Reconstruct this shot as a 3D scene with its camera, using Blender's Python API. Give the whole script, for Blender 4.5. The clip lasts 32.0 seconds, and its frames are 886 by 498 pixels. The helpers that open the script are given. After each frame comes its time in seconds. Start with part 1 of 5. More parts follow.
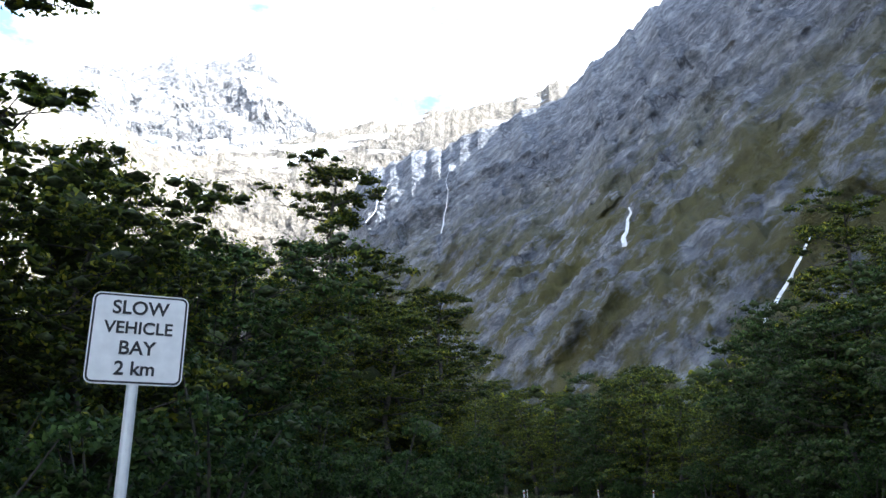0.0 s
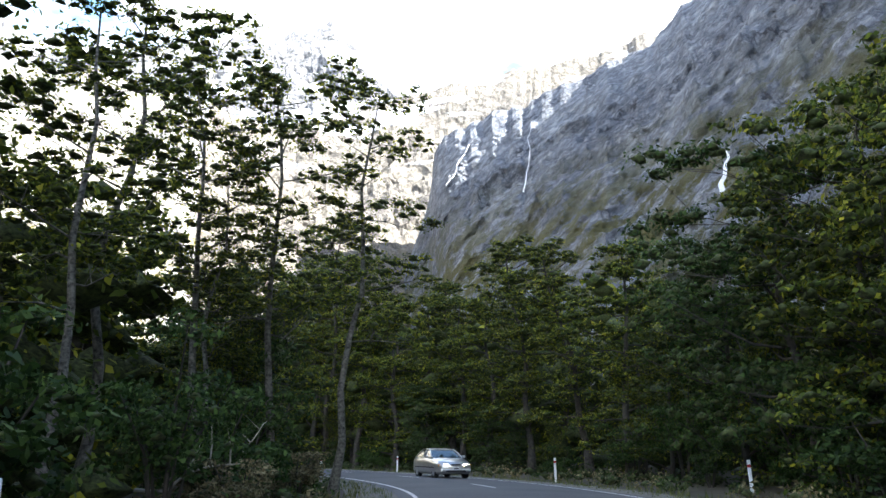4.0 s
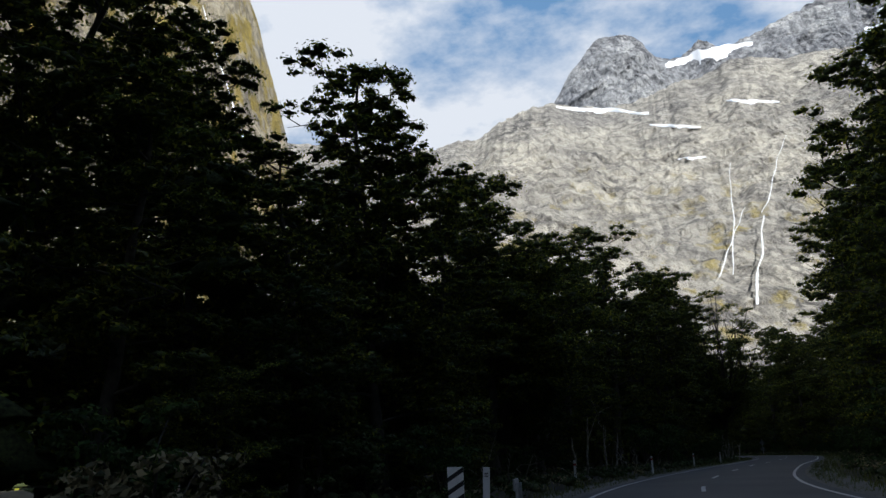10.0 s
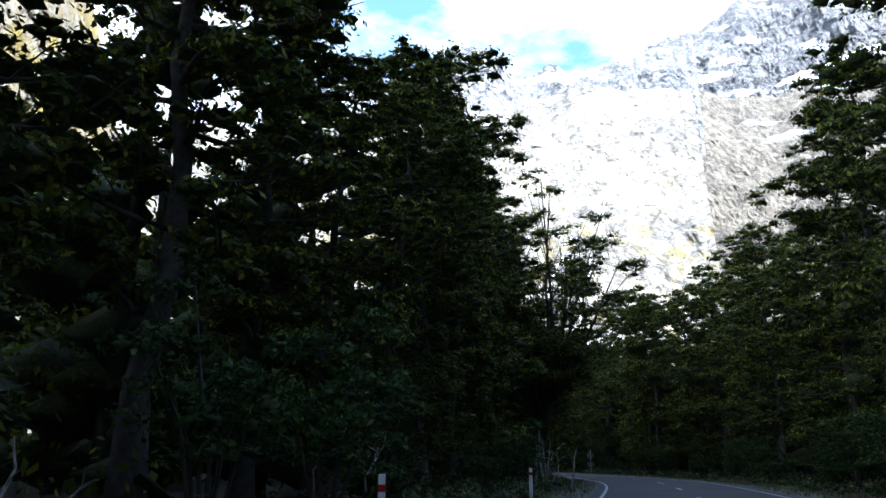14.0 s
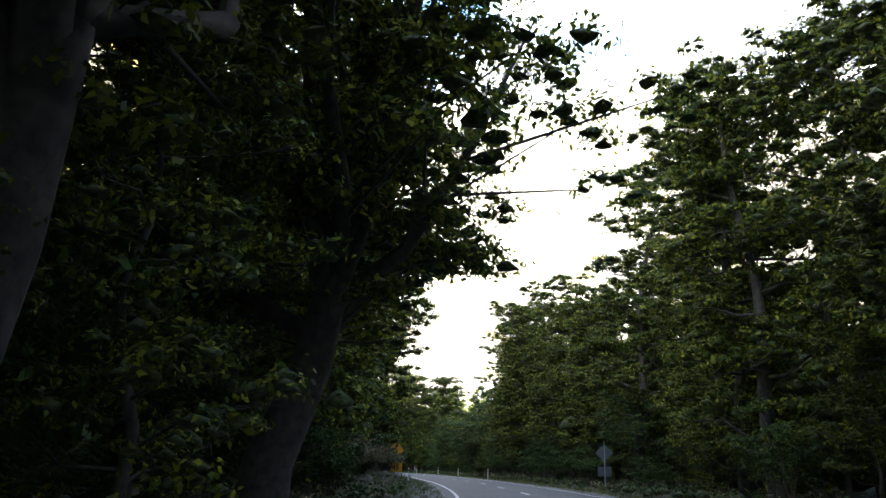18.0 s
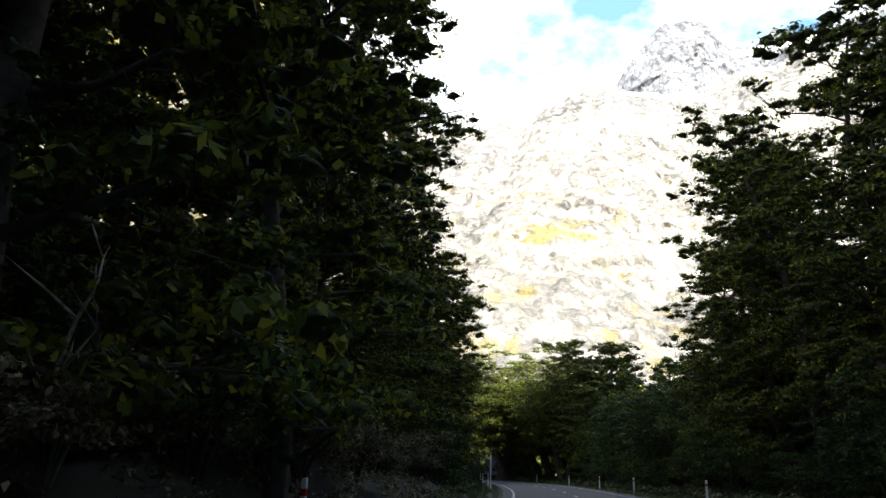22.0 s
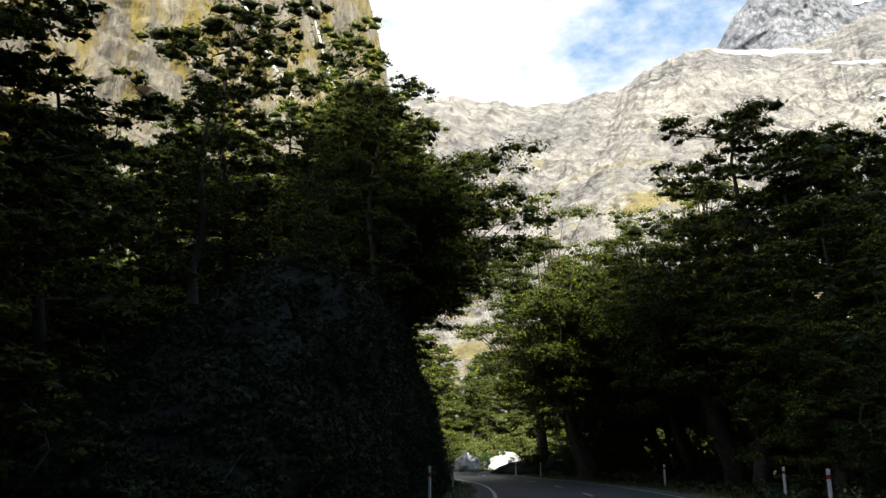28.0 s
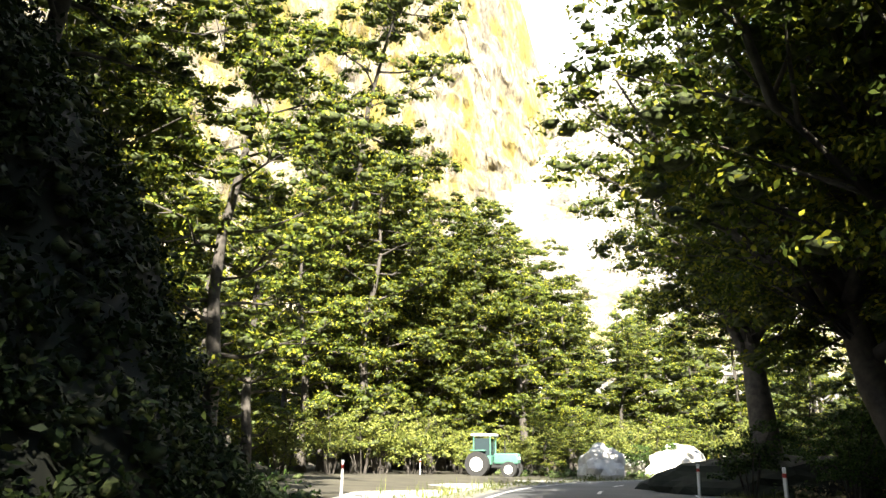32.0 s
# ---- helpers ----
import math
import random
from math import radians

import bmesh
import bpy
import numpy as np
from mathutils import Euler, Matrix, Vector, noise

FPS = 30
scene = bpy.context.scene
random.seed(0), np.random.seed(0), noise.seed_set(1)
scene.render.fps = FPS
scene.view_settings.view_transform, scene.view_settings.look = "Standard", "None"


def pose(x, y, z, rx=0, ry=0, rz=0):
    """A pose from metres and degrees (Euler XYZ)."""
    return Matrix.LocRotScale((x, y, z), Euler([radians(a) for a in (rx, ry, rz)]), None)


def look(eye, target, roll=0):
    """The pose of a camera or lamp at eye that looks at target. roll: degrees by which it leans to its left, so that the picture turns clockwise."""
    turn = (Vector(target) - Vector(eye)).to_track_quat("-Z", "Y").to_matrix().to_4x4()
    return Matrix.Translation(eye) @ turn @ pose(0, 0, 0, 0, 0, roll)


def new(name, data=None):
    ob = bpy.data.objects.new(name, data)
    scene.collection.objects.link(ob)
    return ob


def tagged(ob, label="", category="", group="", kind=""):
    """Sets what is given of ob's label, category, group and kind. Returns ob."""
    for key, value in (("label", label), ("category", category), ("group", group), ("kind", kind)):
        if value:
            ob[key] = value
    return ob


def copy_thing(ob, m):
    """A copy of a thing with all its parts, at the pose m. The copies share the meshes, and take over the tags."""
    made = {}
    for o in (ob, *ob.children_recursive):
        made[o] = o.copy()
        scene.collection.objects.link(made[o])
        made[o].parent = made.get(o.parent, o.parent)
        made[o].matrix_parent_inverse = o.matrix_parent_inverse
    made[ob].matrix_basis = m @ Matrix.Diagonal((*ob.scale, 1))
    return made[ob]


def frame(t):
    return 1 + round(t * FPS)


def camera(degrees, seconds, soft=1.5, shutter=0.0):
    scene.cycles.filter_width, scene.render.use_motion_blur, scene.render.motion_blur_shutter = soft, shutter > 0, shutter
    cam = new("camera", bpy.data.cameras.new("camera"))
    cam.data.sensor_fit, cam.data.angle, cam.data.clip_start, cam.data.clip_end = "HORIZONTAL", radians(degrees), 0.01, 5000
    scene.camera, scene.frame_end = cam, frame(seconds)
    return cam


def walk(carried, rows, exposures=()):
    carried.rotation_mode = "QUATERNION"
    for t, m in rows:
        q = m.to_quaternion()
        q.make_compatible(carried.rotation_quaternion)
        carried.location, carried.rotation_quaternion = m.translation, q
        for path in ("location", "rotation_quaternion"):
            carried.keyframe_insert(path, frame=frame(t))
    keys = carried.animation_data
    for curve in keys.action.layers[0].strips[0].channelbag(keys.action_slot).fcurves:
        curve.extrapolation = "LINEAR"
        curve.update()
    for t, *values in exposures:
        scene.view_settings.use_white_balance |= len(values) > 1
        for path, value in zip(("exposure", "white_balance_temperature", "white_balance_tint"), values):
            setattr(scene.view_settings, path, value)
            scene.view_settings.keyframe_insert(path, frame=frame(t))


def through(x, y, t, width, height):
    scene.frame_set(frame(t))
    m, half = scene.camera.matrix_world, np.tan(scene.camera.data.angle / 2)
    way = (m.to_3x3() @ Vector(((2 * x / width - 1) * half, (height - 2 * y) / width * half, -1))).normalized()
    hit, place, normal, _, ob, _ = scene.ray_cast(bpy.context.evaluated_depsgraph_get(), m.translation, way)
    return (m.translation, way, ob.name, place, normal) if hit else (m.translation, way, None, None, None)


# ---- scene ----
cam = camera(58.63, 32.0, 1.5, 0.0)
PATH = [
    (0.0, (0.00, 0.00, 1.10), (1.668, 9.424, 4.003), -0.02),
    (0.5, (2.15, 5.83, 1.10), (3.852, 15.236, 4.037), -0.24),
    (1.0, (4.34, 11.69, 1.10), (6.101, 21.073, 4.091), -1.12),
    (1.5, (6.58, 17.59, 1.10), (8.393, 27.014, 3.920), -0.97),
    (2.0, (8.81, 23.55, 1.10), (10.491, 33.073, 3.635), -0.40),
    (2.5, (10.97, 29.58, 1.10), (12.544, 39.196, 3.362), 0.22),
    (3.0, (13.04, 35.71, 1.10), (14.399, 45.330, 3.475), 0.07),
    (3.5, (14.95, 41.95, 1.10), (15.980, 51.593, 3.557), 0.08),
    (4.0, (16.61, 48.32, 1.10), (17.192, 57.986, 3.620), 0.26),
    (4.5, (17.92, 54.83, 1.10), (17.890, 64.490, 3.673), 1.04),
    (5.0, (18.69, 61.44, 1.10), (17.813, 71.093, 3.564), 1.78),
    (5.5, (18.87, 68.13, 1.10), (17.233, 77.694, 3.505), 2.39),
    (6.0, (18.48, 74.83, 1.10), (16.090, 84.220, 3.587), 4.25),
    (6.5, (17.49, 81.49, 1.10), (14.358, 90.638, 3.654), 4.12),
    (7.0, (15.94, 88.04, 1.10), (12.157, 96.914, 3.743), 2.57),
    (7.5, (13.74, 94.40, 1.10), (9.067, 102.811, 3.826), 2.52),
    (8.0, (10.94, 100.52, 1.10), (5.669, 108.563, 3.847), 2.02),
    (8.5, (7.71, 106.42, 1.10), (1.854, 114.025, 3.921), -0.40),
    (9.0, (4.15, 112.14, 1.10), (-2.297, 119.313, 3.746), -1.39),
    (9.5, (0.33, 117.69, 1.10), (-6.454, 124.531, 3.775), -1.65),
    (10.0, (-3.57, 123.18, 1.10), (-10.475, 129.924, 3.724), -2.73),
    (10.5, (-7.41, 128.71, 1.10), (-14.324, 135.476, 3.641), -1.97),
    (11.0, (-11.09, 134.33, 1.10), (-17.915, 141.220, 3.558), -0.46),
    (11.5, (-14.54, 140.08, 1.10), (-21.187, 147.196, 3.390), -0.32),
    (12.0, (-17.72, 145.97, 1.10), (-24.163, 153.241, 3.462), 0.42),
    (12.5, (-20.62, 151.97, 1.10), (-26.673, 159.552, 3.541), -0.75),
    (13.0, (-23.31, 158.05, 1.10), (-29.109, 165.787, 3.648), -0.50),
    (13.5, (-25.84, 164.16, 1.10), (-31.367, 172.082, 3.693), -0.72),
    (14.0, (-28.23, 170.31, 1.10), (-33.576, 178.336, 3.729), -0.18),
    (14.5, (-30.51, 176.46, 1.10), (-35.680, 184.592, 3.770), -0.03),
    (15.0, (-32.70, 182.61, 1.10), (-37.701, 190.830, 3.823), 0.05),
    (15.5, (-34.81, 188.75, 1.10), (-39.690, 197.024, 3.893), 0.25),
    (16.0, (-36.93, 194.86, 1.10), (-41.877, 203.100, 3.865), 0.19),
    (16.5, (-39.14, 200.90, 1.10), (-44.226, 209.050, 3.877), 0.12),
    (17.0, (-41.51, 206.83, 1.10), (-46.826, 214.866, 3.788), 0.14),
    (17.5, (-44.06, 212.65, 1.10), (-49.641, 220.533, 3.700), 0.47),
    (18.0, (-46.82, 218.33, 1.10), (-52.671, 225.995, 3.760), 1.17),
    (18.5, (-49.82, 223.84, 1.10), (-56.049, 231.187, 3.798), 2.46),
    (19.0, (-53.05, 229.17, 1.10), (-59.550, 236.244, 3.869), 2.48),
    (19.5, (-56.47, 234.32, 1.10), (-63.261, 241.096, 3.912), 2.27),
    (20.0, (-60.05, 239.30, 1.10), (-67.083, 245.858, 3.849), 2.20),
    (20.5, (-63.73, 244.13, 1.10), (-70.889, 250.539, 3.874), 1.98),
    (21.0, (-67.43, 248.84, 1.10), (-74.714, 255.158, 3.757), 2.08),
    (21.5, (-71.12, 253.45, 1.10), (-78.459, 259.698, 3.782), 1.80),
    (22.0, (-74.80, 257.97, 1.10), (-82.186, 264.143, 3.810), 1.32),
    (22.5, (-78.47, 262.36, 1.10), (-85.953, 268.346, 3.968), 0.89),
    (23.0, (-82.16, 266.57, 1.10), (-89.760, 272.425, 3.935), 0.86),
    (23.5, (-85.84, 270.63, 1.10), (-93.521, 276.432, 3.816), 1.07),
    (24.0, (-89.48, 274.57, 1.10), (-97.226, 280.312, 3.734), 1.12),
    (24.5, (-93.08, 278.39, 1.10), (-100.876, 284.085, 3.715), 1.74),
    (25.0, (-96.67, 282.13, 1.10), (-104.515, 287.739, 3.751), 1.70),
    (25.5, (-100.24, 285.79, 1.10), (-108.119, 291.376, 3.679), 1.02),
    (26.0, (-103.77, 289.37, 1.10), (-111.700, 294.889, 3.684), 0.27),
    (26.5, (-107.31, 292.88, 1.10), (-115.291, 298.331, 3.689), 0.13),
    (27.0, (-110.88, 296.36, 1.10), (-118.913, 301.725, 3.693), 0.29),
    (27.5, (-114.48, 299.79, 1.10), (-122.566, 305.069, 3.696), 1.11),
    (28.0, (-118.11, 303.18, 1.10), (-126.263, 308.353, 3.688), 0.39),
    (28.5, (-121.79, 306.50, 1.10), (-130.032, 311.482, 3.795), 0.95),
    (29.0, (-125.53, 309.78, 1.10), (-133.868, 314.675, 3.637), 0.74),
    (29.5, (-129.32, 313.00, 1.10), (-137.766, 317.701, 3.659), 0.91),
    (30.0, (-133.19, 316.14, 1.10), (-141.779, 320.551, 3.709), 1.56),
    (30.5, (-137.18, 319.14, 1.10), (-146.009, 323.215, 3.448), 1.51),
    (31.0, (-141.29, 322.00, 1.10), (-150.219, 325.752, 3.584), 2.40),
    (31.5, (-145.47, 324.76, 1.10), (-154.502, 328.360, 3.436), 1.10),
    (32.0, (-149.72, 327.43, 1.10), (-158.794, 330.773, 3.645), 0.80),
]
EXPOSURES = [
    (0.0, 2.7, 5900, 8), (2.5, 2.6, 5900, 8), (4.5, 3.0, 6300, 8), (5.2, 2.9, 6400, 8), (6.0, 2.15, 6300, 8), (6.5, 1.45, 6300, 8), (7.5, 0.7, 6300, 8), (9.0, 0.45, 6200, 8),
    (10.0, 0.55, 6000, 8), (11.0, 1.1, 5700, 8), (12.0, 1.75, 5500, 8), (13.5, 2.05, 5400, 8), (15.5, 2.7, 5800, 8), (17.0, 3.45, 6100, 8), (18.0, 3.45, 6300, 8), (20.0, 2.8, 6400, 8),
    (21.5, 2.25, 6400, 8), (23.0, 1.8, 6300, 8), (25.5, 1.35, 6300, 8), (28.0, 1.25, 6400, 8), (29.0, 1.55, 6600, 8), (30.0, 2.45, 7300, 8), (31.0, 2.85, 7000, 8), (32.0, 2.85, 7000, 8),
]
walk(cam, [(t, look(eye, target, roll)) for t, eye, target, roll in PATH], EXPOSURES)

# ---- sky and sun ----
SUN_BEARING, SUN_HEIGHT = -105.0, 38.44      # degrees left of +y, degrees above the horizon
sun_way = Vector((-math.sin(radians(SUN_BEARING)) * math.cos(radians(SUN_HEIGHT)),
                  math.cos(radians(SUN_BEARING)) * math.cos(radians(SUN_HEIGHT)), math.sin(radians(SUN_HEIGHT))))
world = bpy.data.worlds.new("sky")
scene.world = world
world.use_nodes = True
wn, wl = world.node_tree.nodes, world.node_tree.links
wn.clear()
w_out, w_bg = wn.new("ShaderNodeOutputWorld"), wn.new("ShaderNodeBackground")
w_sky = wn.new("ShaderNodeTexSky")
w_sky.sky_type, w_sky.sun_disc = "NISHITA", False
w_sky.sun_elevation, w_sky.sun_rotation = radians(SUN_HEIGHT), radians(-SUN_BEARING)
w_sky.altitude, w_sky.dust_density, w_sky.ozone_density = 500, 0.1, 2.0
w_co, w_map = wn.new("ShaderNodeTexCoord"), wn.new("ShaderNodeMapping")
w_map.inputs["Scale"].default_value = (2.2, 2.2, 4.2)
w_noise = wn.new("ShaderNodeTexNoise")
w_noise.inputs["Scale"].default_value, w_noise.inputs["Detail"].default_value = 1.6, 7.0
w_noise.inputs["Roughness"].default_value = 0.58
w_ramp = wn.new("ShaderNodeValToRGB")
w_ramp.color_ramp.elements[0].position, w_ramp.color_ramp.elements[1].position = 0.40, 0.54
w_mix = wn.new("ShaderNodeMix")
w_mix.data_type = "RGBA"
wl.new(w_co.outputs["Generated"], w_map.inputs["Vector"])
wl.new(w_map.outputs["Vector"], w_noise.inputs["Vector"])
wl.new(w_noise.outputs["Fac"], w_ramp.inputs["Fac"])
w_ramp.color_ramp.elements[0].color = (2.0, 3.7, 6.2, 1)
w_ramp.color_ramp.elements[1].color = (9.5, 9.5, 9.8, 1)
w_sep, w_band, w_fac = wn.new("ShaderNodeSeparateXYZ"), wn.new("ShaderNodeMapRange"), wn.new("ShaderNodeMath")
w_band.inputs["From Min"].default_value, w_band.inputs["From Max"].default_value = 0.58, 0.78
w_band.inputs["To Min"].default_value, w_band.inputs["To Max"].default_value = 1.0, 0.06
w_fac.operation = "MULTIPLY"
wl.new(w_co.outputs["Generated"], w_sep.inputs["Vector"])
wl.new(w_sep.outputs["Z"], w_band.inputs["Value"])
w_fac.inputs[0].default_value = 1.0
wl.new(w_ramp.outputs["Color"], w_mix.inputs["B"])
wl.new(w_band.outputs["Result"], w_fac.inputs[1])
wl.new(w_fac.outputs[0], w_mix.inputs["Factor"])
wl.new(w_sky.outputs["Color"], w_mix.inputs["A"])
wl.new(w_mix.outputs["Result"], w_bg.inputs["Color"])
w_bg.inputs["Strength"].default_value = 0.058
wl.new(w_bg.outputs["Background"], w_out.inputs["Surface"])

sun_data = bpy.data.lights.new("sun", "SUN")
sun_data.energy, sun_data.angle, sun_data.color = 5.0, radians(0.53), (1.0, 0.955, 0.88)
sun = new("sun", sun_data)
sun.matrix_world = look(sun_way * 1000, (0, 0, 0))


# ---- materials ----
def blank(name, rough=0.7, metal=0.0):
    m = bpy.data.materials.new(name)
    m.use_nodes = True
    b = m.node_tree.nodes["Principled BSDF"]
    b.inputs["Roughness"].default_value, b.inputs["Metallic"].default_value = rough, metal
    return m, m.node_tree.nodes, m.node_tree.links, b


def noise_ramp(nodes, links, stops, scale, detail=5.0, rough=0.55, stretch=(1, 1, 1), dip=0.0, coord="Object"):
    """A colour from noise through a ramp of (place, colour) stops."""
    co, mp, nz, rp = (nodes.new("ShaderNode" + n) for n in ("TexCoord", "Mapping", "TexNoise", "ValToRGB"))
    mp.vector_type = "TEXTURE"
    mp.inputs["Scale"].default_value = tuple(1 / v for v in stretch)
    mp.inputs["Rotation"].default_value = (0, dip, 0)
    nz.inputs["Scale"].default_value, nz.inputs["Detail"].default_value = scale, detail
    nz.inputs["Roughness"].default_value = rough
    links.new(co.outputs[coord], mp.inputs["Vector"])
    links.new(mp.outputs["Vector"], nz.inputs["Vector"])
    links.new(nz.outputs["Fac"], rp.inputs["Fac"])
    el = rp.color_ramp.elements
    while len(el) < len(stops):
        el.new(0.5)
    for e, (place, colour) in zip(el, stops):
        e.position, e.color = place, (*colour, 1) if len(colour) == 3 else colour
    return rp, nz


def blend(nodes, links, a, b, fac, kind="MIX"):
    mx = nodes.new("ShaderNodeMix")
    mx.data_type, mx.blend_type = "RGBA", kind
    for sock, src in (("A", a), ("B", b), ("Factor", fac)):
        if hasattr(src, "links"):
            links.new(src, mx.inputs[sock])
        elif isinstance(src, tuple):
            mx.inputs[sock].default_value = (*src, 1)
        else:
            mx.inputs[sock].default_value = src
    return mx.outputs["Result"]


def bump(nodes, links, bsdf, height, strength, distance):
    bp = nodes.new("ShaderNodeBump")
    bp.inputs["Strength"].default_value, bp.inputs["Distance"].default_value = strength, distance
    links.new(height, bp.inputs["Height"])
    links.new(bp.outputs["Normal"], bsdf.inputs["Normal"])


def plain(name, colour, rough=0.6, metal=0.0, scale=6.0, spread=0.2, relief=0.0):
    """One colour with uneven tone and wear."""
    m, n, l, b = blank(name, rough, metal)
    lo, hi = tuple(c * (1 - spread) for c in colour), tuple(min(1, c * (1 + spread)) for c in colour)
    rp, nz = noise_ramp(n, l, [(0.3, lo), (0.7, hi)], scale, 6.0)
    l.new(rp.outputs["Color"], b.inputs["Base Color"])
    if relief:
        bump(n, l, b, nz.outputs["Fac"], relief, 0.02)
    return m


def foliage(name, dark, mid, light, through=0.3):
    """Leaves: tone by leaf and by tree, with some light passing through."""
    m, n, l, b = blank(name, 0.62)
    geo, info = n.new("ShaderNodeNewGeometry"), n.new("ShaderNodeObjectInfo")
    rp = n.new("ShaderNodeValToRGB")
    el = rp.color_ramp.elements
    el.new(0.5)
    for e, (p, c) in zip(el, ((0.0, dark), (0.6, mid), (1.0, light))):
        e.position, e.color = p, (*c, 1)
    l.new(geo.outputs["Random Per Island"], rp.inputs["Fac"])
    patch, _ = noise_ramp(n, l, [(0.35, (0.65, 0.7, 0.6)), (0.7, (1.25, 1.2, 1.1))], 0.35, 3.0)
    tone = blend(n, l, rp.outputs["Color"], patch.outputs["Color"], 1.0, "MULTIPLY")
    hue = n.new("ShaderNodeHueSaturation")
    mr = n.new("ShaderNodeMapRange")
    mr.inputs["To Min"].default_value, mr.inputs["To Max"].default_value = 0.75, 1.25
    l.new(info.outputs["Random"], mr.inputs["Value"])
    l.new(mr.outputs["Result"], hue.inputs["Value"])
    l.new(tone, hue.inputs["Color"])
    l.new(hue.outputs["Color"], b.inputs["Base Color"])
    b.inputs["Specular IOR Level"].default_value = 0.16
    tr, mix = n.new("ShaderNodeBsdfTranslucent"), n.new("ShaderNodeMixShader")
    mix.inputs["Fac"].default_value = through
    l.new(hue.outputs["Color"], tr.inputs["Color"])
    l.new(b.outputs["BSDF"], mix.inputs[1])
    l.new(tr.outputs["BSDF"], mix.inputs[2])
    l.new(mix.outputs["Shader"], n["Material Output"].inputs["Surface"])
    return m


def rock(name, grey, pale, grass, grass_cover, snow_above=9999.0, grass_below=9999.0, strata=(1.2, 1.2, 1.0), dip=0.0, depth=26.0, grain=0.72, dark=0.55):
    """Bare alpine rock with downhill streaks, ledges of grass and old snow."""
    m, n, l, b = blank(name, 0.85)
    streak, sn = noise_ramp(n, l, [(0.32, tuple(c * dark for c in grey)), (0.5, grey), (0.66, pale)], 0.03, 10.0, grain, strata, dip)
    broad, _ = noise_ramp(n, l, [(0.35, (0.7, 0.7, 0.72)), (0.65, (1.15, 1.13, 1.08))], 0.0045, 5.0)
    base = blend(n, l, streak.outputs["Color"], broad.outputs["Color"], 1.0, "MULTIPLY")
    crack, _ = noise_ramp(n, l, [(0.455, (1, 1, 1)), (0.485, (0.35, 0.35, 0.38)), (0.515, (0.3, 0.3, 0.33)), (0.545, (1, 1, 1))], 0.017, 10.0, grain - 0.06, strata, dip)
    base = blend(n, l, base, crack.outputs["Color"], 0.55, "MULTIPLY")
    gash, _ = noise_ramp(n, l, [(0.468, (1, 1, 1)), (0.488, (0.22, 0.22, 0.25)), (0.502, (0.22, 0.22, 0.25)), (0.522, (1, 1, 1))], 0.0065, 8.0, 0.6, strata, dip - 1.1)
    sparse, _ = noise_ramp(n, l, [(0.5, (0, 0, 0)), (0.6, (1, 1, 1))], 0.004, 3.0)
    base = blend(n, l, base, blend(n, l, base, gash.outputs["Color"], 0.85, "MULTIPLY"), sparse.outputs["Color"])
    flute, _ = noise_ramp(n, l, [(0.3, (0.72, 0.72, 0.73)), (0.7, (1.2, 1.19, 1.17))], 0.06, 6.0, 0.6, (1.5, 1.5, 0.22))
    base = blend(n, l, base, flute.outputs["Color"], 0.8, "MULTIPLY")
    cover, _ = noise_ramp(n, l, [(grass_cover, (0, 0, 0)), (grass_cover + 0.09, (1, 1, 1))], 0.013, 9.0, 0.68, strata, dip)
    geo, sep = n.new("ShaderNodeNewGeometry"), n.new("ShaderNodeSeparateXYZ")
    l.new(geo.outputs["Position"], sep.inputs["Vector"])
    low = n.new("ShaderNodeMapRange")
    low.inputs["From Min"].default_value, low.inputs["From Max"].default_value = grass_below, grass_below * 0.55
    l.new(sep.outputs["Z"], low.inputs["Value"])
    gtone, _ = noise_ramp(n, l, [(0.35, tuple(c * 0.6 for c in grass)), (0.7, grass)], 0.06, 6.0)
    fac = n.new("ShaderNodeMath")
    fac.operation = "MULTIPLY"
    l.new(cover.outputs["Color"], fac.inputs[0])
    l.new(low.outputs["Result"], fac.inputs[1])
    base = blend(n, l, base, gtone.outputs["Color"], fac.outputs[0])
    if snow_above < 9000:
        sm, _ = noise_ramp(n, l, [(0.57, (0, 0, 0)), (0.6, (1, 1, 1))], 0.007, 5.0, 0.5, (0.7, 0.7, 2.2))
        up = n.new("ShaderNodeMapRange")
        up.inputs["From Min"].default_value, up.inputs["From Max"].default_value = snow_above, snow_above + 60
        l.new(sep.outputs["Z"], up.inputs["Value"])
        sf = n.new("ShaderNodeMath")
        sf.operation = "MULTIPLY"
        l.new(sm.outputs["Color"], sf.inputs[0])
        l.new(up.outputs["Result"], sf.inputs[1])
        base = blend(n, l, base, (0.82, 0.84, 0.88), sf.outputs[0])
    l.new(base, b.inputs["Base Color"])
    fine, fz = noise_ramp(n, l, [(0, (0, 0, 0)), (1, (1, 1, 1))], 0.035, 10.0, grain, strata, dip)
    bump(n, l, b, fz.outputs["Fac"], 1.0, depth)
    return m


LEAF = foliage("beech_leaf", (0.036, 0.058, 0.012), (0.105, 0.140, 0.020), (0.34, 0.325, 0.036), 0.32)
# bank ferns: darker copy of the shrub leaf, the bank's shade put into the colour
BANK_FERN_SHADED = foliage("bank_fern_shaded", (0.010, 0.020, 0.006), (0.020, 0.036, 0.010), (0.05, 0.07, 0.018), 0.2)
# solid clump hearts, coloured dark to stand in for shade inside the foliage
HEART_SHADE = plain("clump_heart_shade", (0.050, 0.064, 0.018), 0.95, 0, 9.0, 0.9, 0.8)
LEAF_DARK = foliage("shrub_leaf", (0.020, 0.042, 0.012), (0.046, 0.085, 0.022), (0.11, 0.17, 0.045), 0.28)
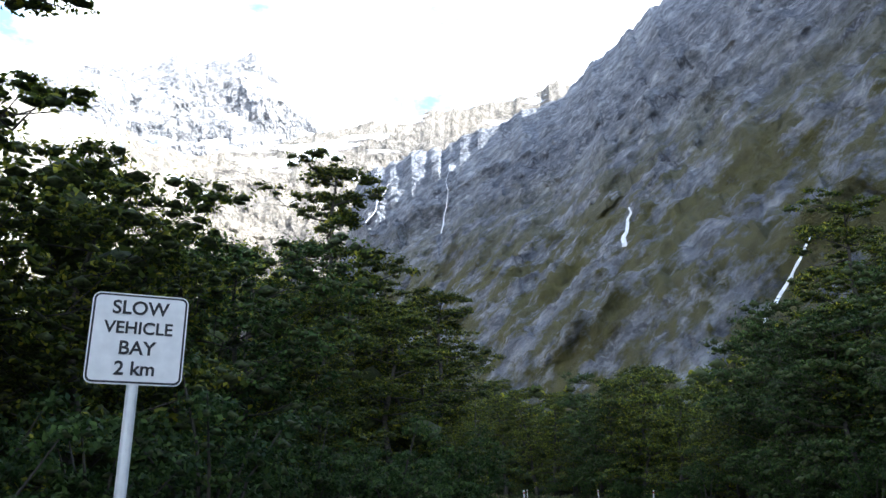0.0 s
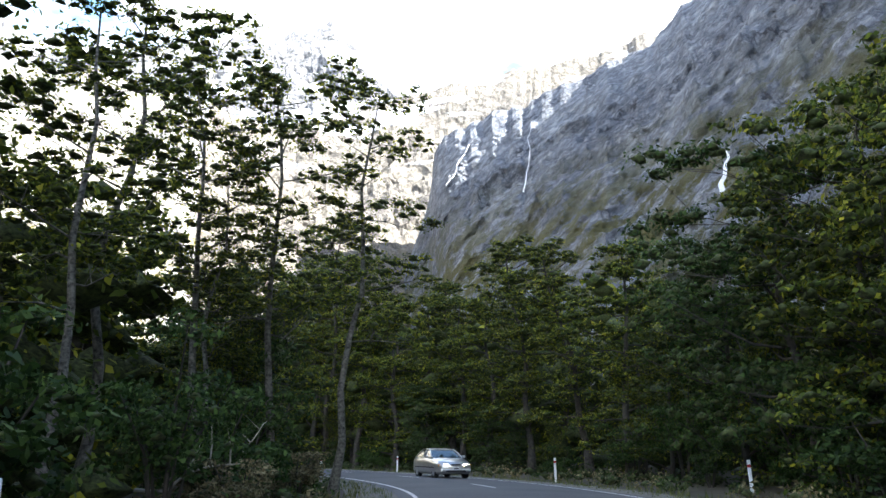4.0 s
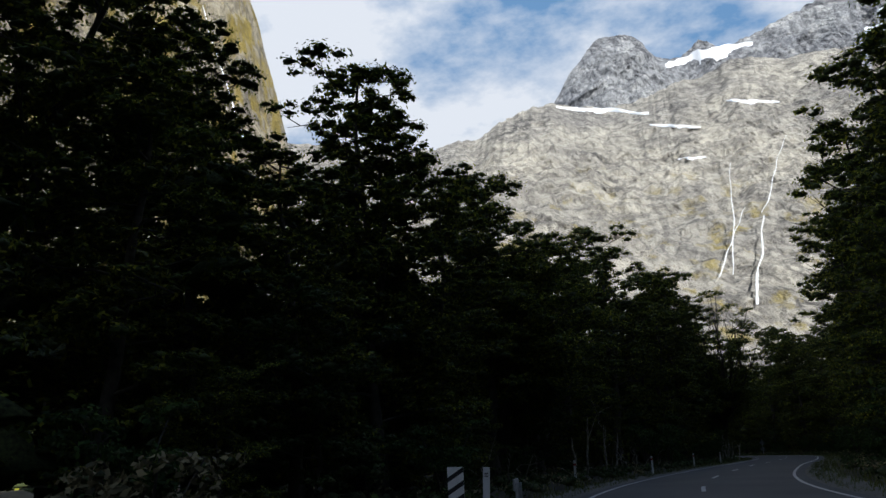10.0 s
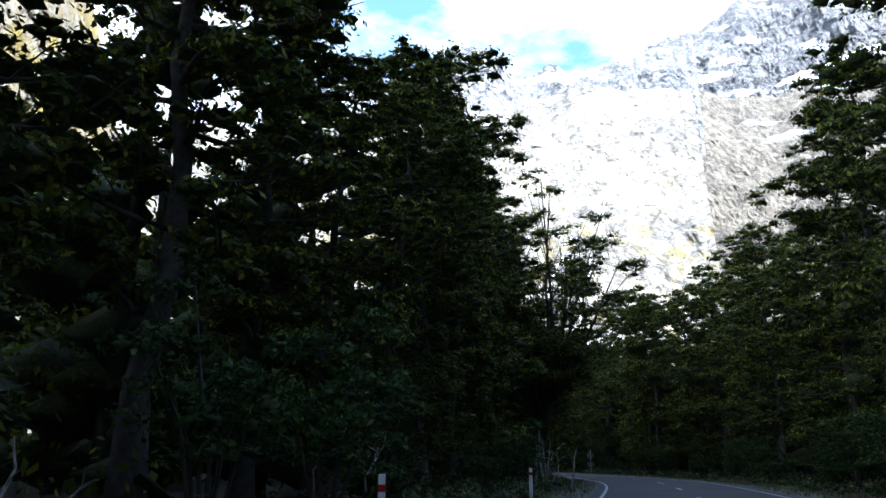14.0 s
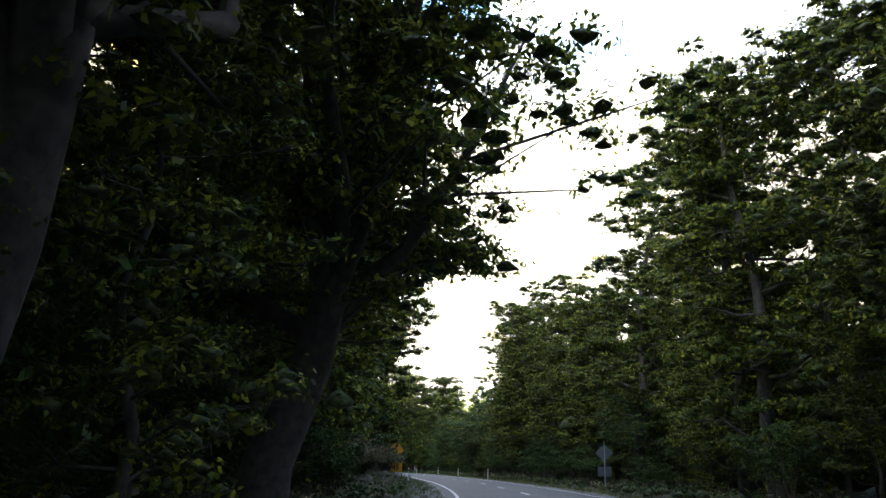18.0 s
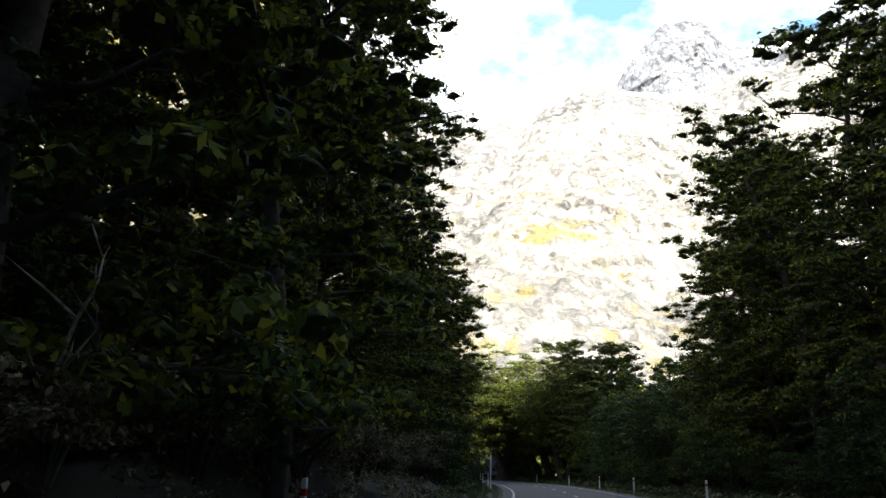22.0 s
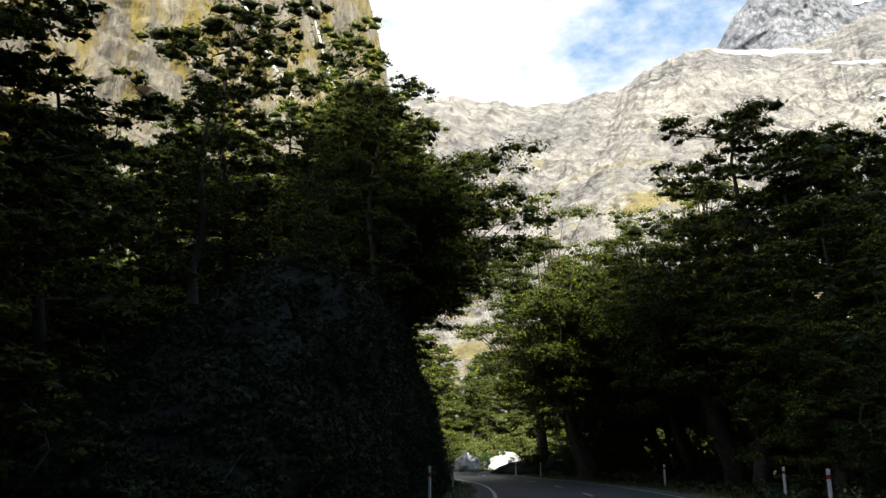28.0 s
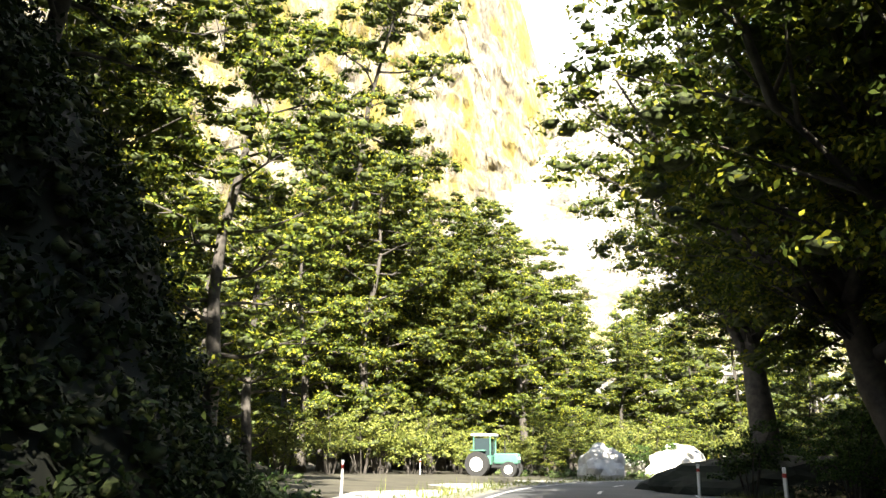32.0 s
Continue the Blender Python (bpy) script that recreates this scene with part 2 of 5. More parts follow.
# lighter copy of the shrub leaf, with full sunlight put into its colour
LEAF_SUN_TONE = foliage("shrub_leaf_sun_tone", (0.10, 0.13, 0.03), (0.22, 0.25, 0.06), (0.38, 0.38, 0.12), 0.4)
LEAF_DRY = foliage("dry_fern", (0.10, 0.085, 0.05), (0.21, 0.175, 0.10), (0.36, 0.30, 0.18), 0.15)
GRASS = foliage("verge_grass", (0.05, 0.07, 0.02), (0.10, 0.12, 0.035), (0.20, 0.19, 0.07), 0.2)
BARK = plain("beech_bark", (0.055, 0.048, 0.04), 0.9, 0, 5.0, 0.55, 0.6)
PALE_BARK = plain("pale_lichen_bark", (0.11, 0.105, 0.09), 0.9, 0, 9.0, 0.9, 0.8)
DEAD = plain("bleached_wood", (0.27, 0.245, 0.20), 0.9, 0, 5.0, 0.75, 0.9)
SOIL = plain("forest_floor", (0.045, 0.04, 0.025), 0.95, 0, 0.7, 0.5, 0.8)
WHITE = plain("white_paint", (0.78, 0.78, 0.76), 0.5, 0, 9.0, 0.08)
LINE = plain("road_paint", (0.62, 0.62, 0.60), 0.7, 0, 4.0, 0.2)
RED = plain("red_band", (0.42, 0.02, 0.015), 0.4, 0, 9.0, 0.15)
STEEL = plain("galvanised_steel", (0.45, 0.46, 0.47), 0.45, 0.7, 12.0, 0.2)
BLACK = plain("black_plastic", (0.015, 0.015, 0.016), 0.6, 0, 9.0, 0.3)
ORANGE = plain("yellow_sign_face", (0.72, 0.33, 0.02), 0.4, 0, 3.0, 0.08)
SIGN_BACK = plain("grey_sign_back", (0.16, 0.18, 0.21), 0.5, 0.6, 5.0, 0.15)
ROCK_A = rock("headwall_rock", (0.40, 0.378, 0.335), (0.52, 0.493, 0.435), (0.39, 0.32, 0.13), 0.54, 9999.0, 620.0, (1.25, 1.25, 0.75), 0.6, 30.0, 0.64, 0.6)
ROCK_RIDGE = rock("ridge_rock", (0.24, 0.215, 0.18), (0.34, 0.31, 0.26), (0.24, 0.19, 0.075), 0.54, 800.0, 560.0, (1.6, 1.6, 0.6), 0.0, 20.0)
ROCK_C = rock("cliff_rock", (0.37, 0.325, 0.235), (0.52, 0.475, 0.37), (0.34, 0.26, 0.06), 0.49, 9999.0, 9999.0, (1.9, 1.9, 0.5), 0.1, 30.0, 0.66)
# blue tint: the slope's cool shade is put into the rock colour
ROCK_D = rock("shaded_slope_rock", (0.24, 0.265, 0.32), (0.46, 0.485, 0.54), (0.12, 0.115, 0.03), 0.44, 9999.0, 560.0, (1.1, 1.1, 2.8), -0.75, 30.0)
ROCK_HORN = rock("horn_rock", (0.28, 0.29, 0.31), (0.40, 0.405, 0.415), (0.2, 0.18, 0.08), 0.75, 9999.0, 9999.0, (1.4, 1.4, 0.8), 0.4, 22.0, 0.62)
SNOW = plain("old_snow", (0.80, 0.82, 0.86), 0.6, 0, 0.05, 0.08, 0.3)
ROCK_B = rock("peak_rock", (0.27, 0.275, 0.29), (0.40, 0.40, 0.41), (0.2, 0.18, 0.08), 0.7, 1000.0)
WATER_WHITE = plain("falling_water", (0.8, 0.82, 0.85), 0.4, 0, 0.3, 0.15)
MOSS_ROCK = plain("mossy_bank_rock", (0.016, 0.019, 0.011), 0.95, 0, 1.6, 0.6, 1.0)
BOULDER = plain("pale_boulder", (0.5, 0.48, 0.44), 0.85, 0, 3.0, 0.25, 0.7)
GRAVEL = plain("verge_gravel", (0.15, 0.145, 0.12), 0.95, 0, 9.0, 0.5, 0.8)
PALE_GRAVEL = plain("pale_gravel", (0.44, 0.42, 0.38), 0.95, 0, 9.0, 0.35, 0.8)

m, n, l, b = blank("asphalt", 0.75)
ASPHALT = m
rp, nz = noise_ramp(n, l, [(0.3, (0.045, 0.047, 0.05)), (0.7, (0.085, 0.088, 0.092))], 60.0, 3.0)
br, _ = noise_ramp(n, l, [(0.3, (0.75, 0.75, 0.76)), (0.7, (1.25, 1.25, 1.22))], 0.35, 5.0)
l.new(blend(n, l, rp.outputs["Color"], br.outputs["Color"], 1.0, "MULTIPLY"), b.inputs["Base Color"])
bump(n, l, b, nz.outputs["Fac"], 0.3, 0.01)


# ---- mesh helpers ----
def mesh_of(name, verts, faces, material, smooth=False):
    me = bpy.data.meshes.new(name)
    me.from_pydata([tuple(v) for v in verts], [], [tuple(f) for f in faces])
    me.materials.append(material)
    if smooth:
        me.polygons.foreach_set("use_smooth", [True] * len(me.polygons))
    me.update()
    return me


def part(name, bm, material, parent, label=""):
    me = bpy.data.meshes.new(name)
    bm.to_mesh(me)
    bm.free()
    me.materials.append(material)
    ob = new(name, me)
    ob.parent = parent
    return tagged(ob, label)


def hang(name, me, parent, label=""):
    ob = new(name, me)
    ob.parent = parent
    return tagged(ob, label)


def box(size, at=(0, 0, 0), turn=None, bevel=0.0):
    bm = bmesh.new()
    bmesh.ops.create_cube(bm, size=1.0)
    bmesh.ops.scale(bm, vec=size, verts=bm.verts)
    if bevel:
        bmesh.ops.bevel(bm, geom=bm.edges[:], offset=bevel, segments=2, affect="EDGES", profile=0.5)
    if turn is not None:
        bmesh.ops.transform(bm, matrix=turn, verts=bm.verts)
    bmesh.ops.translate(bm, vec=at, verts=bm.verts)
    return bm


def rod(r1, r2, length, at=(0, 0, 0), turn=None, seg=12):
    bm = bmesh.new()
    bmesh.ops.create_cone(bm, cap_ends=True, segments=seg, radius1=r1, radius2=r2, depth=length)
    if turn is not None:
        bmesh.ops.transform(bm, matrix=turn, verts=bm.verts)
    bmesh.ops.translate(bm, vec=at, verts=bm.verts)
    return bm


def plate(outline, thick, bevel=0.0):
    """A flat plate in the xz plane with the given outline, its face towards -y."""
    bm = bmesh.new()
    f = bm.faces.new([bm.verts.new((x, 0, z)) for x, z in outline])
    r = bmesh.ops.extrude_face_region(bm, geom=[f])
    bmesh.ops.translate(bm, vec=(0, thick, 0), verts=[v for v in r["geom"] if isinstance(v, bmesh.types.BMVert)])
    bmesh.ops.recalc_face_normals(bm, faces=bm.faces)
    return bm


def tube_data(points, radii, seg=7):
    """Vertices and faces of a bent, tapering tube."""
    verts, faces = [], []
    for i, (p, r) in enumerate(zip(points, radii)):
        a = points[max(i - 1, 0)]
        b2 = points[min(i + 1, len(points) - 1)]
        d = (Vector(b2) - Vector(a)).normalized()
        s = d.orthogonal().normalized()
        t2 = d.cross(s)
        for k in range(seg):
            w = 2 * math.pi * k / seg
            verts.append(Vector(p) + r * (math.cos(w) * s + math.sin(w) * t2))
    for i in range(len(points) - 1):
        for k in range(seg):
            q = (k + 1) % seg
            faces.append((i * seg + k, i * seg + q, (i + 1) * seg + q, (i + 1) * seg + k))
    return verts, faces


def joined(pieces):
    verts, faces = [], []
    for v, f in pieces:
        o = len(verts)
        verts += v
        faces += [tuple(i + o for i in q) for q in f]
    return verts, faces


# ---- the road's line: one point every two seconds of the drive ----
CENTRE = [(-20.5, -57.0), (-13.5, -38.5), (-6.4, -19.8), (1.3, -0.5), (10.1, 23.1), (18.0, 48.0), (19.9, 75.0), (12.2, 101.1), (-2.4, 124.0), (-16.5, 146.6),
          (-26.9, 170.8), (-35.6, 195.3), (-45.6, 219.0), (-58.9, 240.1), (-73.7, 258.9), (-88.5, 275.5), (-102.8, 290.4), (-117.2, 304.2),
          (-132.3, 317.2), (-149.0, 328.6), (-166.5, 337.5), (-180.0, 347.5), (-188.0, 362.0), (-191.0, 380.0), (-190.0, 400.0)]
T_MIN, T_MAX = -6.0, 42.0


def on_road(t, off=0.0):
    """The road's place at station t (two per control point), off metres to its right, and its heading."""
    u = min(max((t - T_MIN) / 2, 0.0), len(CENTRE) - 1.0001)
    i = int(u)
    f = u - i
    p = [Vector(CENTRE[min(max(k, 0), len(CENTRE) - 1)]) for k in (i - 1, i, i + 1, i + 2)]
    c = 0.5 * (2 * p[1] + (p[2] - p[0]) * f + (2 * p[0] - 5 * p[1] + 4 * p[2] - p[3]) * f * f + (3 * p[1] - p[0] - 3 * p[2] + p[3]) * f ** 3)
    d = 0.5 * ((p[2] - p[0]) + 2 * (2 * p[0] - 5 * p[1] + 4 * p[2] - p[3]) * f + 3 * (3 * p[1] - p[0] - 3 * p[2] + p[3]) * f * f)
    d.normalize()
    r = Vector((d.y, -d.x))
    return c + r * off, d


ROAD_NP = np.array([on_road(t)[0][:] for t in np.arange(T_MIN, T_MAX, 0.15)])


def clear_of_road(x, y):
    return float(np.sqrt(((ROAD_NP - (x, y)) ** 2).sum(1).min()))


def strip(offsets, heights, t0, t1, step, name, material, crown=True):
    """A ribbon along the road through the given offsets and heights."""
    verts, faces = [], []
    ts = np.arange(t0, t1 + 1e-6, step)
    k = len(offsets)
    for t in ts:
        for o, h in zip(offsets, heights):
            p, _ = on_road(t, o)
            verts.append((p.x, p.y, h))
    for i in range(len(ts) - 1):
        for j in range(k - 1):
            a = i * k + j
            faces.append((a, a + 1, a + k + 1, a + k))
    return mesh_of(name, verts, faces, material, True)


def surface_height(off):
    """Height of the road's cambered surface at an offset from its middle."""
    return 0.06 - 0.02 * abs(off)


# ---- ground and road ----
def build_ground():
    verts, faces, ring = [], [], []
    xs = sorted({*np.arange(-260, 101, 6.0), *(-4500, -3000, -1800, -1000, -600, -400, -320, 140, 200, 320, 500, 900, 1600, 2800, 4500)})
    ys = sorted({*np.arange(-80, 421, 6.0), *(-4500, -2500, -1200, -600, -300, -150, 480, 560, 700, 1000, 1600, 2600, 4500)})
    for y in ys:
        for x in xs:
            near = clear_of_road(x, y) if -280 < x < 120 and -100 < y < 440 else 99
            bumpy = min(max((near - 6) / 10, 0), 1)
            z = -0.06 + bumpy * (0.35 * noise.noise((x * 0.07, y * 0.07, 0)) + 0.1)
            verts.append((x, y, z))
    w = len(xs)
    for j in range(len(ys) - 1):
        for i in range(w - 1):
            a = j * w + i
            faces.append((a, a + 1, a + w + 1, a + w))
    tagged(new("ground", mesh_of("ground", verts, faces, SOIL, True)), "dark forest floor of leaf litter and soil", "ground", kind="structure")
    tagged(new("road", strip((-3.45, -3.0, 0, 3.0, 3.45), (-0.02, 0.0, 0.06, 0.0, -0.02), -5.9, 41.5, 0.1, "road", ASPHALT)),
           "grey chip-sealed two-lane road with worn white markings", "road", kind="structure")
    for side, name in ((-1, "left"), (1, "right")):
        offs, hs = (3.4, 3.7, 4.2, 4.9), (-0.03, -0.005, 0.0, -0.05)
        if side < 0:
            offs, hs = tuple(-o for o in reversed(offs)), tuple(reversed(hs))
        tagged(new("verge_" + name, strip(offs, hs, -5.9, 41.5, 0.2, "verge", GRAVEL)), "gravel and grass road verge", "verge", kind="structure")
        o = side * 3.0
        h = surface_height(3.0) + 0.004
        tagged(new("edge_line_" + name, strip((o - 0.06, o + 0.06), (h + 0.0012, h - 0.0012) if side > 0 else (h - 0.0012, h + 0.0012), -5.8, 40, 0.1, "edge_line", LINE)),
               "white painted edge line on the road", "road marking", kind="structure")
    marks = tagged(new("centre_line"), "dashed white centre line on the road", "road marking", kind="structure")
    t = -5.5
    while t < 40:
        hang("dash", strip((-0.06, 0.0, 0.06), (0.0665, 0.068, 0.0665), t, t + 0.25, 0.125, "dash", LINE), marks)
        t += 0.82


build_ground()


# ---- mountains ----
def mountain(name, crest, foot, material, label, nu=150, nv=70, seed=0.0, rough=1.0, power=1.0, back=500):
    """A mountain face between a crest line and a foot line, with gullies, ledges and a far side."""
    def along(line, s):
        u = s * (len(line) - 1)
        i = min(int(u), len(line) - 2)
        f = u - i
        p = [Vector(line[min(max(k, 0), len(line) - 1)]) for k in (i - 1, i, i + 1, i + 2)]
        return 0.5 * (2 * p[1] + (p[2] - p[0]) * f + (2 * p[0] - 5 * p[1] + 4 * p[2] - p[3]) * f * f + (3 * p[1] - p[0] - 3 * p[2] + p[3]) * f ** 3)
    verts, faces = [], []
    rows = 6
    for i in range(nu + 1):
        s = i / nu
        c, ft = along(crest, s), along(foot, s)
        c.z += rough * 26 * (noise.fractal((c.x * 0.011 + seed, c.y * 0.011, 0.0), 0.7, 2.1, 6))
        out = Vector((ft.x - c.x, ft.y - c.y, 0)).normalized()
        for r in range(rows):
            k = (rows - r) / rows
            p = c - out * back * k
            p.z = c.z * (1 - k) + c.z * 0.1 * (1 - k) * noise.noise((p.x * 0.01, p.y * 0.01, 4))
            verts.append(p)
        for j in range(nv + 1):
            v = j / nv
            p = c.lerp(ft, v)
            p.z = ft.z + (c.z - ft.z) * (1 - v) ** power
            q = Vector((p.x * 0.0065 + seed, p.y * 0.0065, p.z * 0.0045))
            fade = min(1.0, 4 * v) * 0.85 + 0.15
            gully = noise.ridged_multi_fractal(q, 0.85, 2.1, 6, 1.0, 2.0) - 1.1
            ledge = noise.fractal((p.x * 0.008, p.y * 0.008, (p.z - 0.7 * p.x) * 0.025 + seed), 0.8, 2.0, 5)
            rib = noise.ridged_multi_fractal((p.x * 0.018, p.y * 0.018, p.z * 0.013 + seed), 0.9, 2.2, 5, 1.0, 2.0) - 1.1
            p += out * rough * fade * (24 * gully + 9 * rib + 20 * ledge)
            p.z += rough * fade * 14 * noise.fractal((p.x * 0.03 + seed, p.y * 0.03, p.z * 0.03), 0.9, 2.0, 3)
            verts.append(p)
    w = nv + 1 + rows
    for i in range(nu):
        for j in range(w - 1):
            a = i * w + j
            faces.append((a, a + 1, a + w + 1, a + w))
    tagged(new(name, mesh_of(name, verts, faces, material)), label, "mountain", kind="structure")
    return [verts[i * w + rows:(i + 1) * w] for i in range(nu + 1)]


def far_point(bearing, height, distance, base=(4.1, 112.0)):
    """A place by bearing to the left of +y, angle of height and distance."""
    a = radians(bearing)
    return (base[0] - math.sin(a) * distance, base[1] + math.cos(a) * distance, 1.1 + math.tan(radians(height)) * distance)


def far_line(rows, base=(4.1, 112.0)):
    return [far_point(*r, base) for r in rows]


headwall = mountain("mountain_headwall",
         far_line([(62, 22.5, 1500), (56.6, 22.8, 1530), (51.2, 22.6, 1600), (47.2, 22.4, 1650), (43.5, 22.7, 1700), (41.2, 23.7, 1730), (39.4, 24.2, 1760), (38.2, 24.5, 1780),
                   (36.6, 24.85, 1800), (34.5, 24.4, 1830), (32, 24.1, 1850), (29.5, 24.4, 1880), (27, 24.9, 1920), (23, 25.6, 1980), (19.5, 25.2, 2020), (15, 24.8, 2050)]),
         far_line([(64, 2, 700), (55, 2, 680), (46, 2, 660), (36, 2, 700), (26, 2, 820), (14, 2, 950)]),
         ROCK_A, "sunlit grey rock headwall with ledges of snow", 300, 140, 1.0, 0.55, 1.25)
horn = mountain("mountain_horn",
         far_line([(37.6, 23.6, 2090), (36.5, 24.8, 2100), (35.2, 26.5, 2110), (33.8, 28.0, 2120), (32.6, 28.7, 2130), (31.0, 28.75, 2140), (29.6, 28.2, 2150), (28.2, 27.0, 2170),
                   (26.4, 26.8, 2190), (25.2, 27.4, 2200), (23.2, 26.7, 2220), (20, 27.4, 2250), (17.5, 27.8, 2280), (14.5, 27.4, 2300)]),
         far_line([(37.6, 20, 1900), (33, 20, 1910), (29, 20, 1940), (24, 20, 1980), (19, 20, 2020), (14.5, 20, 2060)]),
         ROCK_HORN, "grey-blue horn of rock above the headwall", 200, 60, 17.0, 0.55, 1.0, 300)
cliff = mountain("mountain_cliff",
         far_line([(55.5, 17, 1330), (57.2, 23.3, 1310), (58.6, 28, 1300), (60.2, 32.5, 1290), (64, 37.5, 1270), (70, 41, 1230), (80, 43, 1200), (95, 42, 1200), (115, 38, 1200)]),
         far_line([(54, 2, 1050), (58, 2, 930), (66, 2, 850), (80, 2, 780), (115, 2, 760)]),
         ROCK_C, "steep yellow-brown grassy rock cliff in sunlight", 180, 110, 7.0, 0.75, 1.5)
ridge = mountain("mountain_ridge",
         far_line([(27, 22, 2250), (21, 23.6, 2300), (15.5, 24.4, 2330), (10.2, 23.2, 2350), (5, 24.2, 2370), (0.5, 25.5, 2390), (-4, 26.6, 2400), (-9.3, 27.5, 2420),
                   (-13.6, 28.0, 2450), (-17.5, 28.6, 2480), (-19.4, 29.4, 2500), (-21.5, 28.9, 2520), (-27, 31, 2520), (-34, 33, 2500)], (17.5, 80)),
         far_line([(26, 3, 1450), (10, 3, 1500), (-5, 3, 1550), (-20, 3, 1650), (-34, 3, 1800)], (17.5, 80)),
         ROCK_RIDGE, "sunlit jagged rock ridge above snowfields", 230, 90, 13.0, 0.6, 1.2)
peak = mountain("mountain_peak",
         far_line([(22, 26.0, 2750), (18.9, 27.2, 2800), (16.2, 28.2, 2850), (13.8, 28.5, 2880), (11.3, 29.7, 2920), (9.6, 29.5, 2940), (8.3, 29.7, 2950), (6.8, 30.2, 2960), (5.6, 30.9, 2970),
                   (4.1, 29.6, 2980), (2.9, 28.4, 2980), (1.0, 26.9, 2980), (-4, 24, 2980)], (16, 88)),
         far_line([(22, 19, 2400), (12, 19, 2450), (4, 19, 2500), (-4, 18, 2600)], (16, 88)),
         ROCK_B, "pale craggy mountain peak above a snowfield", 170, 70, 21.0, 0.75, 1.0)
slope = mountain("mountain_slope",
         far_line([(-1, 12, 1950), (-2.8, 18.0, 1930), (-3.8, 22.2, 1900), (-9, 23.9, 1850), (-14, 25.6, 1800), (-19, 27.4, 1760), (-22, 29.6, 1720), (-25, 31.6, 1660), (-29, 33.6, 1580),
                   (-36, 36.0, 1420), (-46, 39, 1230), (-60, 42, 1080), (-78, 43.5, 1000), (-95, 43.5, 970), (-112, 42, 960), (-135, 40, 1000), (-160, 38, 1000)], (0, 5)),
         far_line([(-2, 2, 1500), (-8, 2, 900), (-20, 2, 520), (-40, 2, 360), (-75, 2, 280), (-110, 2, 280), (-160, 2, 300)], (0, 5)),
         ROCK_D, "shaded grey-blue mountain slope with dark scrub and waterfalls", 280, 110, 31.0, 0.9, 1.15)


def waterfall(face, start, end, width, base, label="white thread of a high waterfall on the rock"):
    """A narrow fall of water down a mountain face, between two (bearing, height) sights from a base point."""
    pool = [(q, math.degrees(math.atan2(-(q.x - base[0]), q.y - base[1])), math.degrees(math.atan2(q.z - 1.1, math.hypot(q.x - base[0], q.y - base[1])))) for col in face for q in col]
    pts = []
    for k in range(25):
        f = k / 24
        be, he = start[0] + (end[0] - start[0]) * f + 0.25 * noise.noise((f * 5, start[0], 0)), start[1] + (end[1] - start[1]) * f
        near = min(pool, key=lambda q: (q[1] - be) ** 2 + (q[2] - he) ** 2)[0]
        d = math.hypot(near.x - base[0], near.y - base[1])
        pts.append((d, be, he))
    verts, faces = [], []
    for k, (d, be, he) in enumerate(pts):
        some = [pts[min(max(k + j, 0), 24)][0] for j in range(-3, 4)]
        d = min(some) - 8
        p = Vector(far_point(be, he, d, base))
        way = Vector((base[0] - p.x, base[1] - p.y, 0)).normalized()
        side = Vector((-way.y, way.x, 0))
        w = width * (0.45 + 0.8 * k / 24) * (1 + 0.5 * noise.noise((k * 0.6, be, 0)))
        verts += [p - side * w, p + way * w * 0.4, p + side * w]
    for k in range(24):
        a = k * 3
        faces += [(a, a + 1, a + 4, a + 3), (a + 1, a + 2, a + 5, a + 4)]
    tagged(new("waterfall", mesh_of("waterfall", verts, faces, WATER_WHITE, True)), label, "waterfall", "waterfalls on the mountains")


def snow_ledge(face, start, end, thick, base):
    """A long patch of old snow on a ledge of a mountain face, between two (bearing, height) sights from a base point."""
    pool = [(q, math.degrees(math.atan2(-(q.x - base[0]), q.y - base[1])), math.degrees(math.atan2(q.z - 1.1, math.hypot(q.x - base[0], q.y - base[1])))) for col in face for q in col]
    n = 18
    sights = []
    for k in range(n + 1):
        f = k / n
        be, he = start[0] + (end[0] - start[0]) * f, start[1] + (end[1] - start[1]) * f + 0.12 * noise.noise((f * 4, start[0], 3.0))
        near = min(pool, key=lambda q: (q[1] - be) ** 2 + (q[2] - he) ** 2)[0]
        sights.append((math.hypot(near.x - base[0], near.y - base[1]), be, he))
    verts, faces = [], []
    for k, (d, be, he) in enumerate(sights):
        d = min(q[0] for q in sights[max(k - 1, 0):k + 2]) - 2
        half = thick * (0.25 + 0.75 * math.sin(math.pi * min(0.97, max(0.03, k / n)))) * (1 + 0.6 * noise.noise((k * 0.7, be, 1.0)))
        up, low, mid = Vector(far_point(be, he + half, d + 4, base)), Vector(far_point(be, he - half, d + 1, base)), Vector(far_point(be, he, d, base))
        verts += [up, mid, low]
    for k in range(n):
        a = k * 3
        faces += [(a, a + 1, a + 4, a + 3), (a + 1, a + 2, a + 5, a + 4)]
    tagged(new("snow_patch", mesh_of("snow_patch", verts, faces, SNOW, True)), "strip of old white snow on a rock ledge", "snow patch", "snow patches on the mountains")


for start, end, thick in (((36.3, 24.75), (29.45, 23.4), 0.20), ((29.5, 22.6), (25.9, 21.85), 0.13), ((27.8, 19.95), (25.8, 19.75), 0.11), ((23.9, 23.3), (20.4, 22.5), 0.16)):
    snow_ledge(headwall, start, end, thick, (-3.6, 123))
for start, end, thick in (((9.7, 23.9), (2.7, 25.2), 0.35), ((16.6, 24.9), (12.2, 25.3), 0.3)):
    snow_ledge(peak, start, end, thick, (15.9, 88))
snow_ledge(horn, (27.8, 26.4), (21.5, 26.6), 0.45, (-3.6, 123))
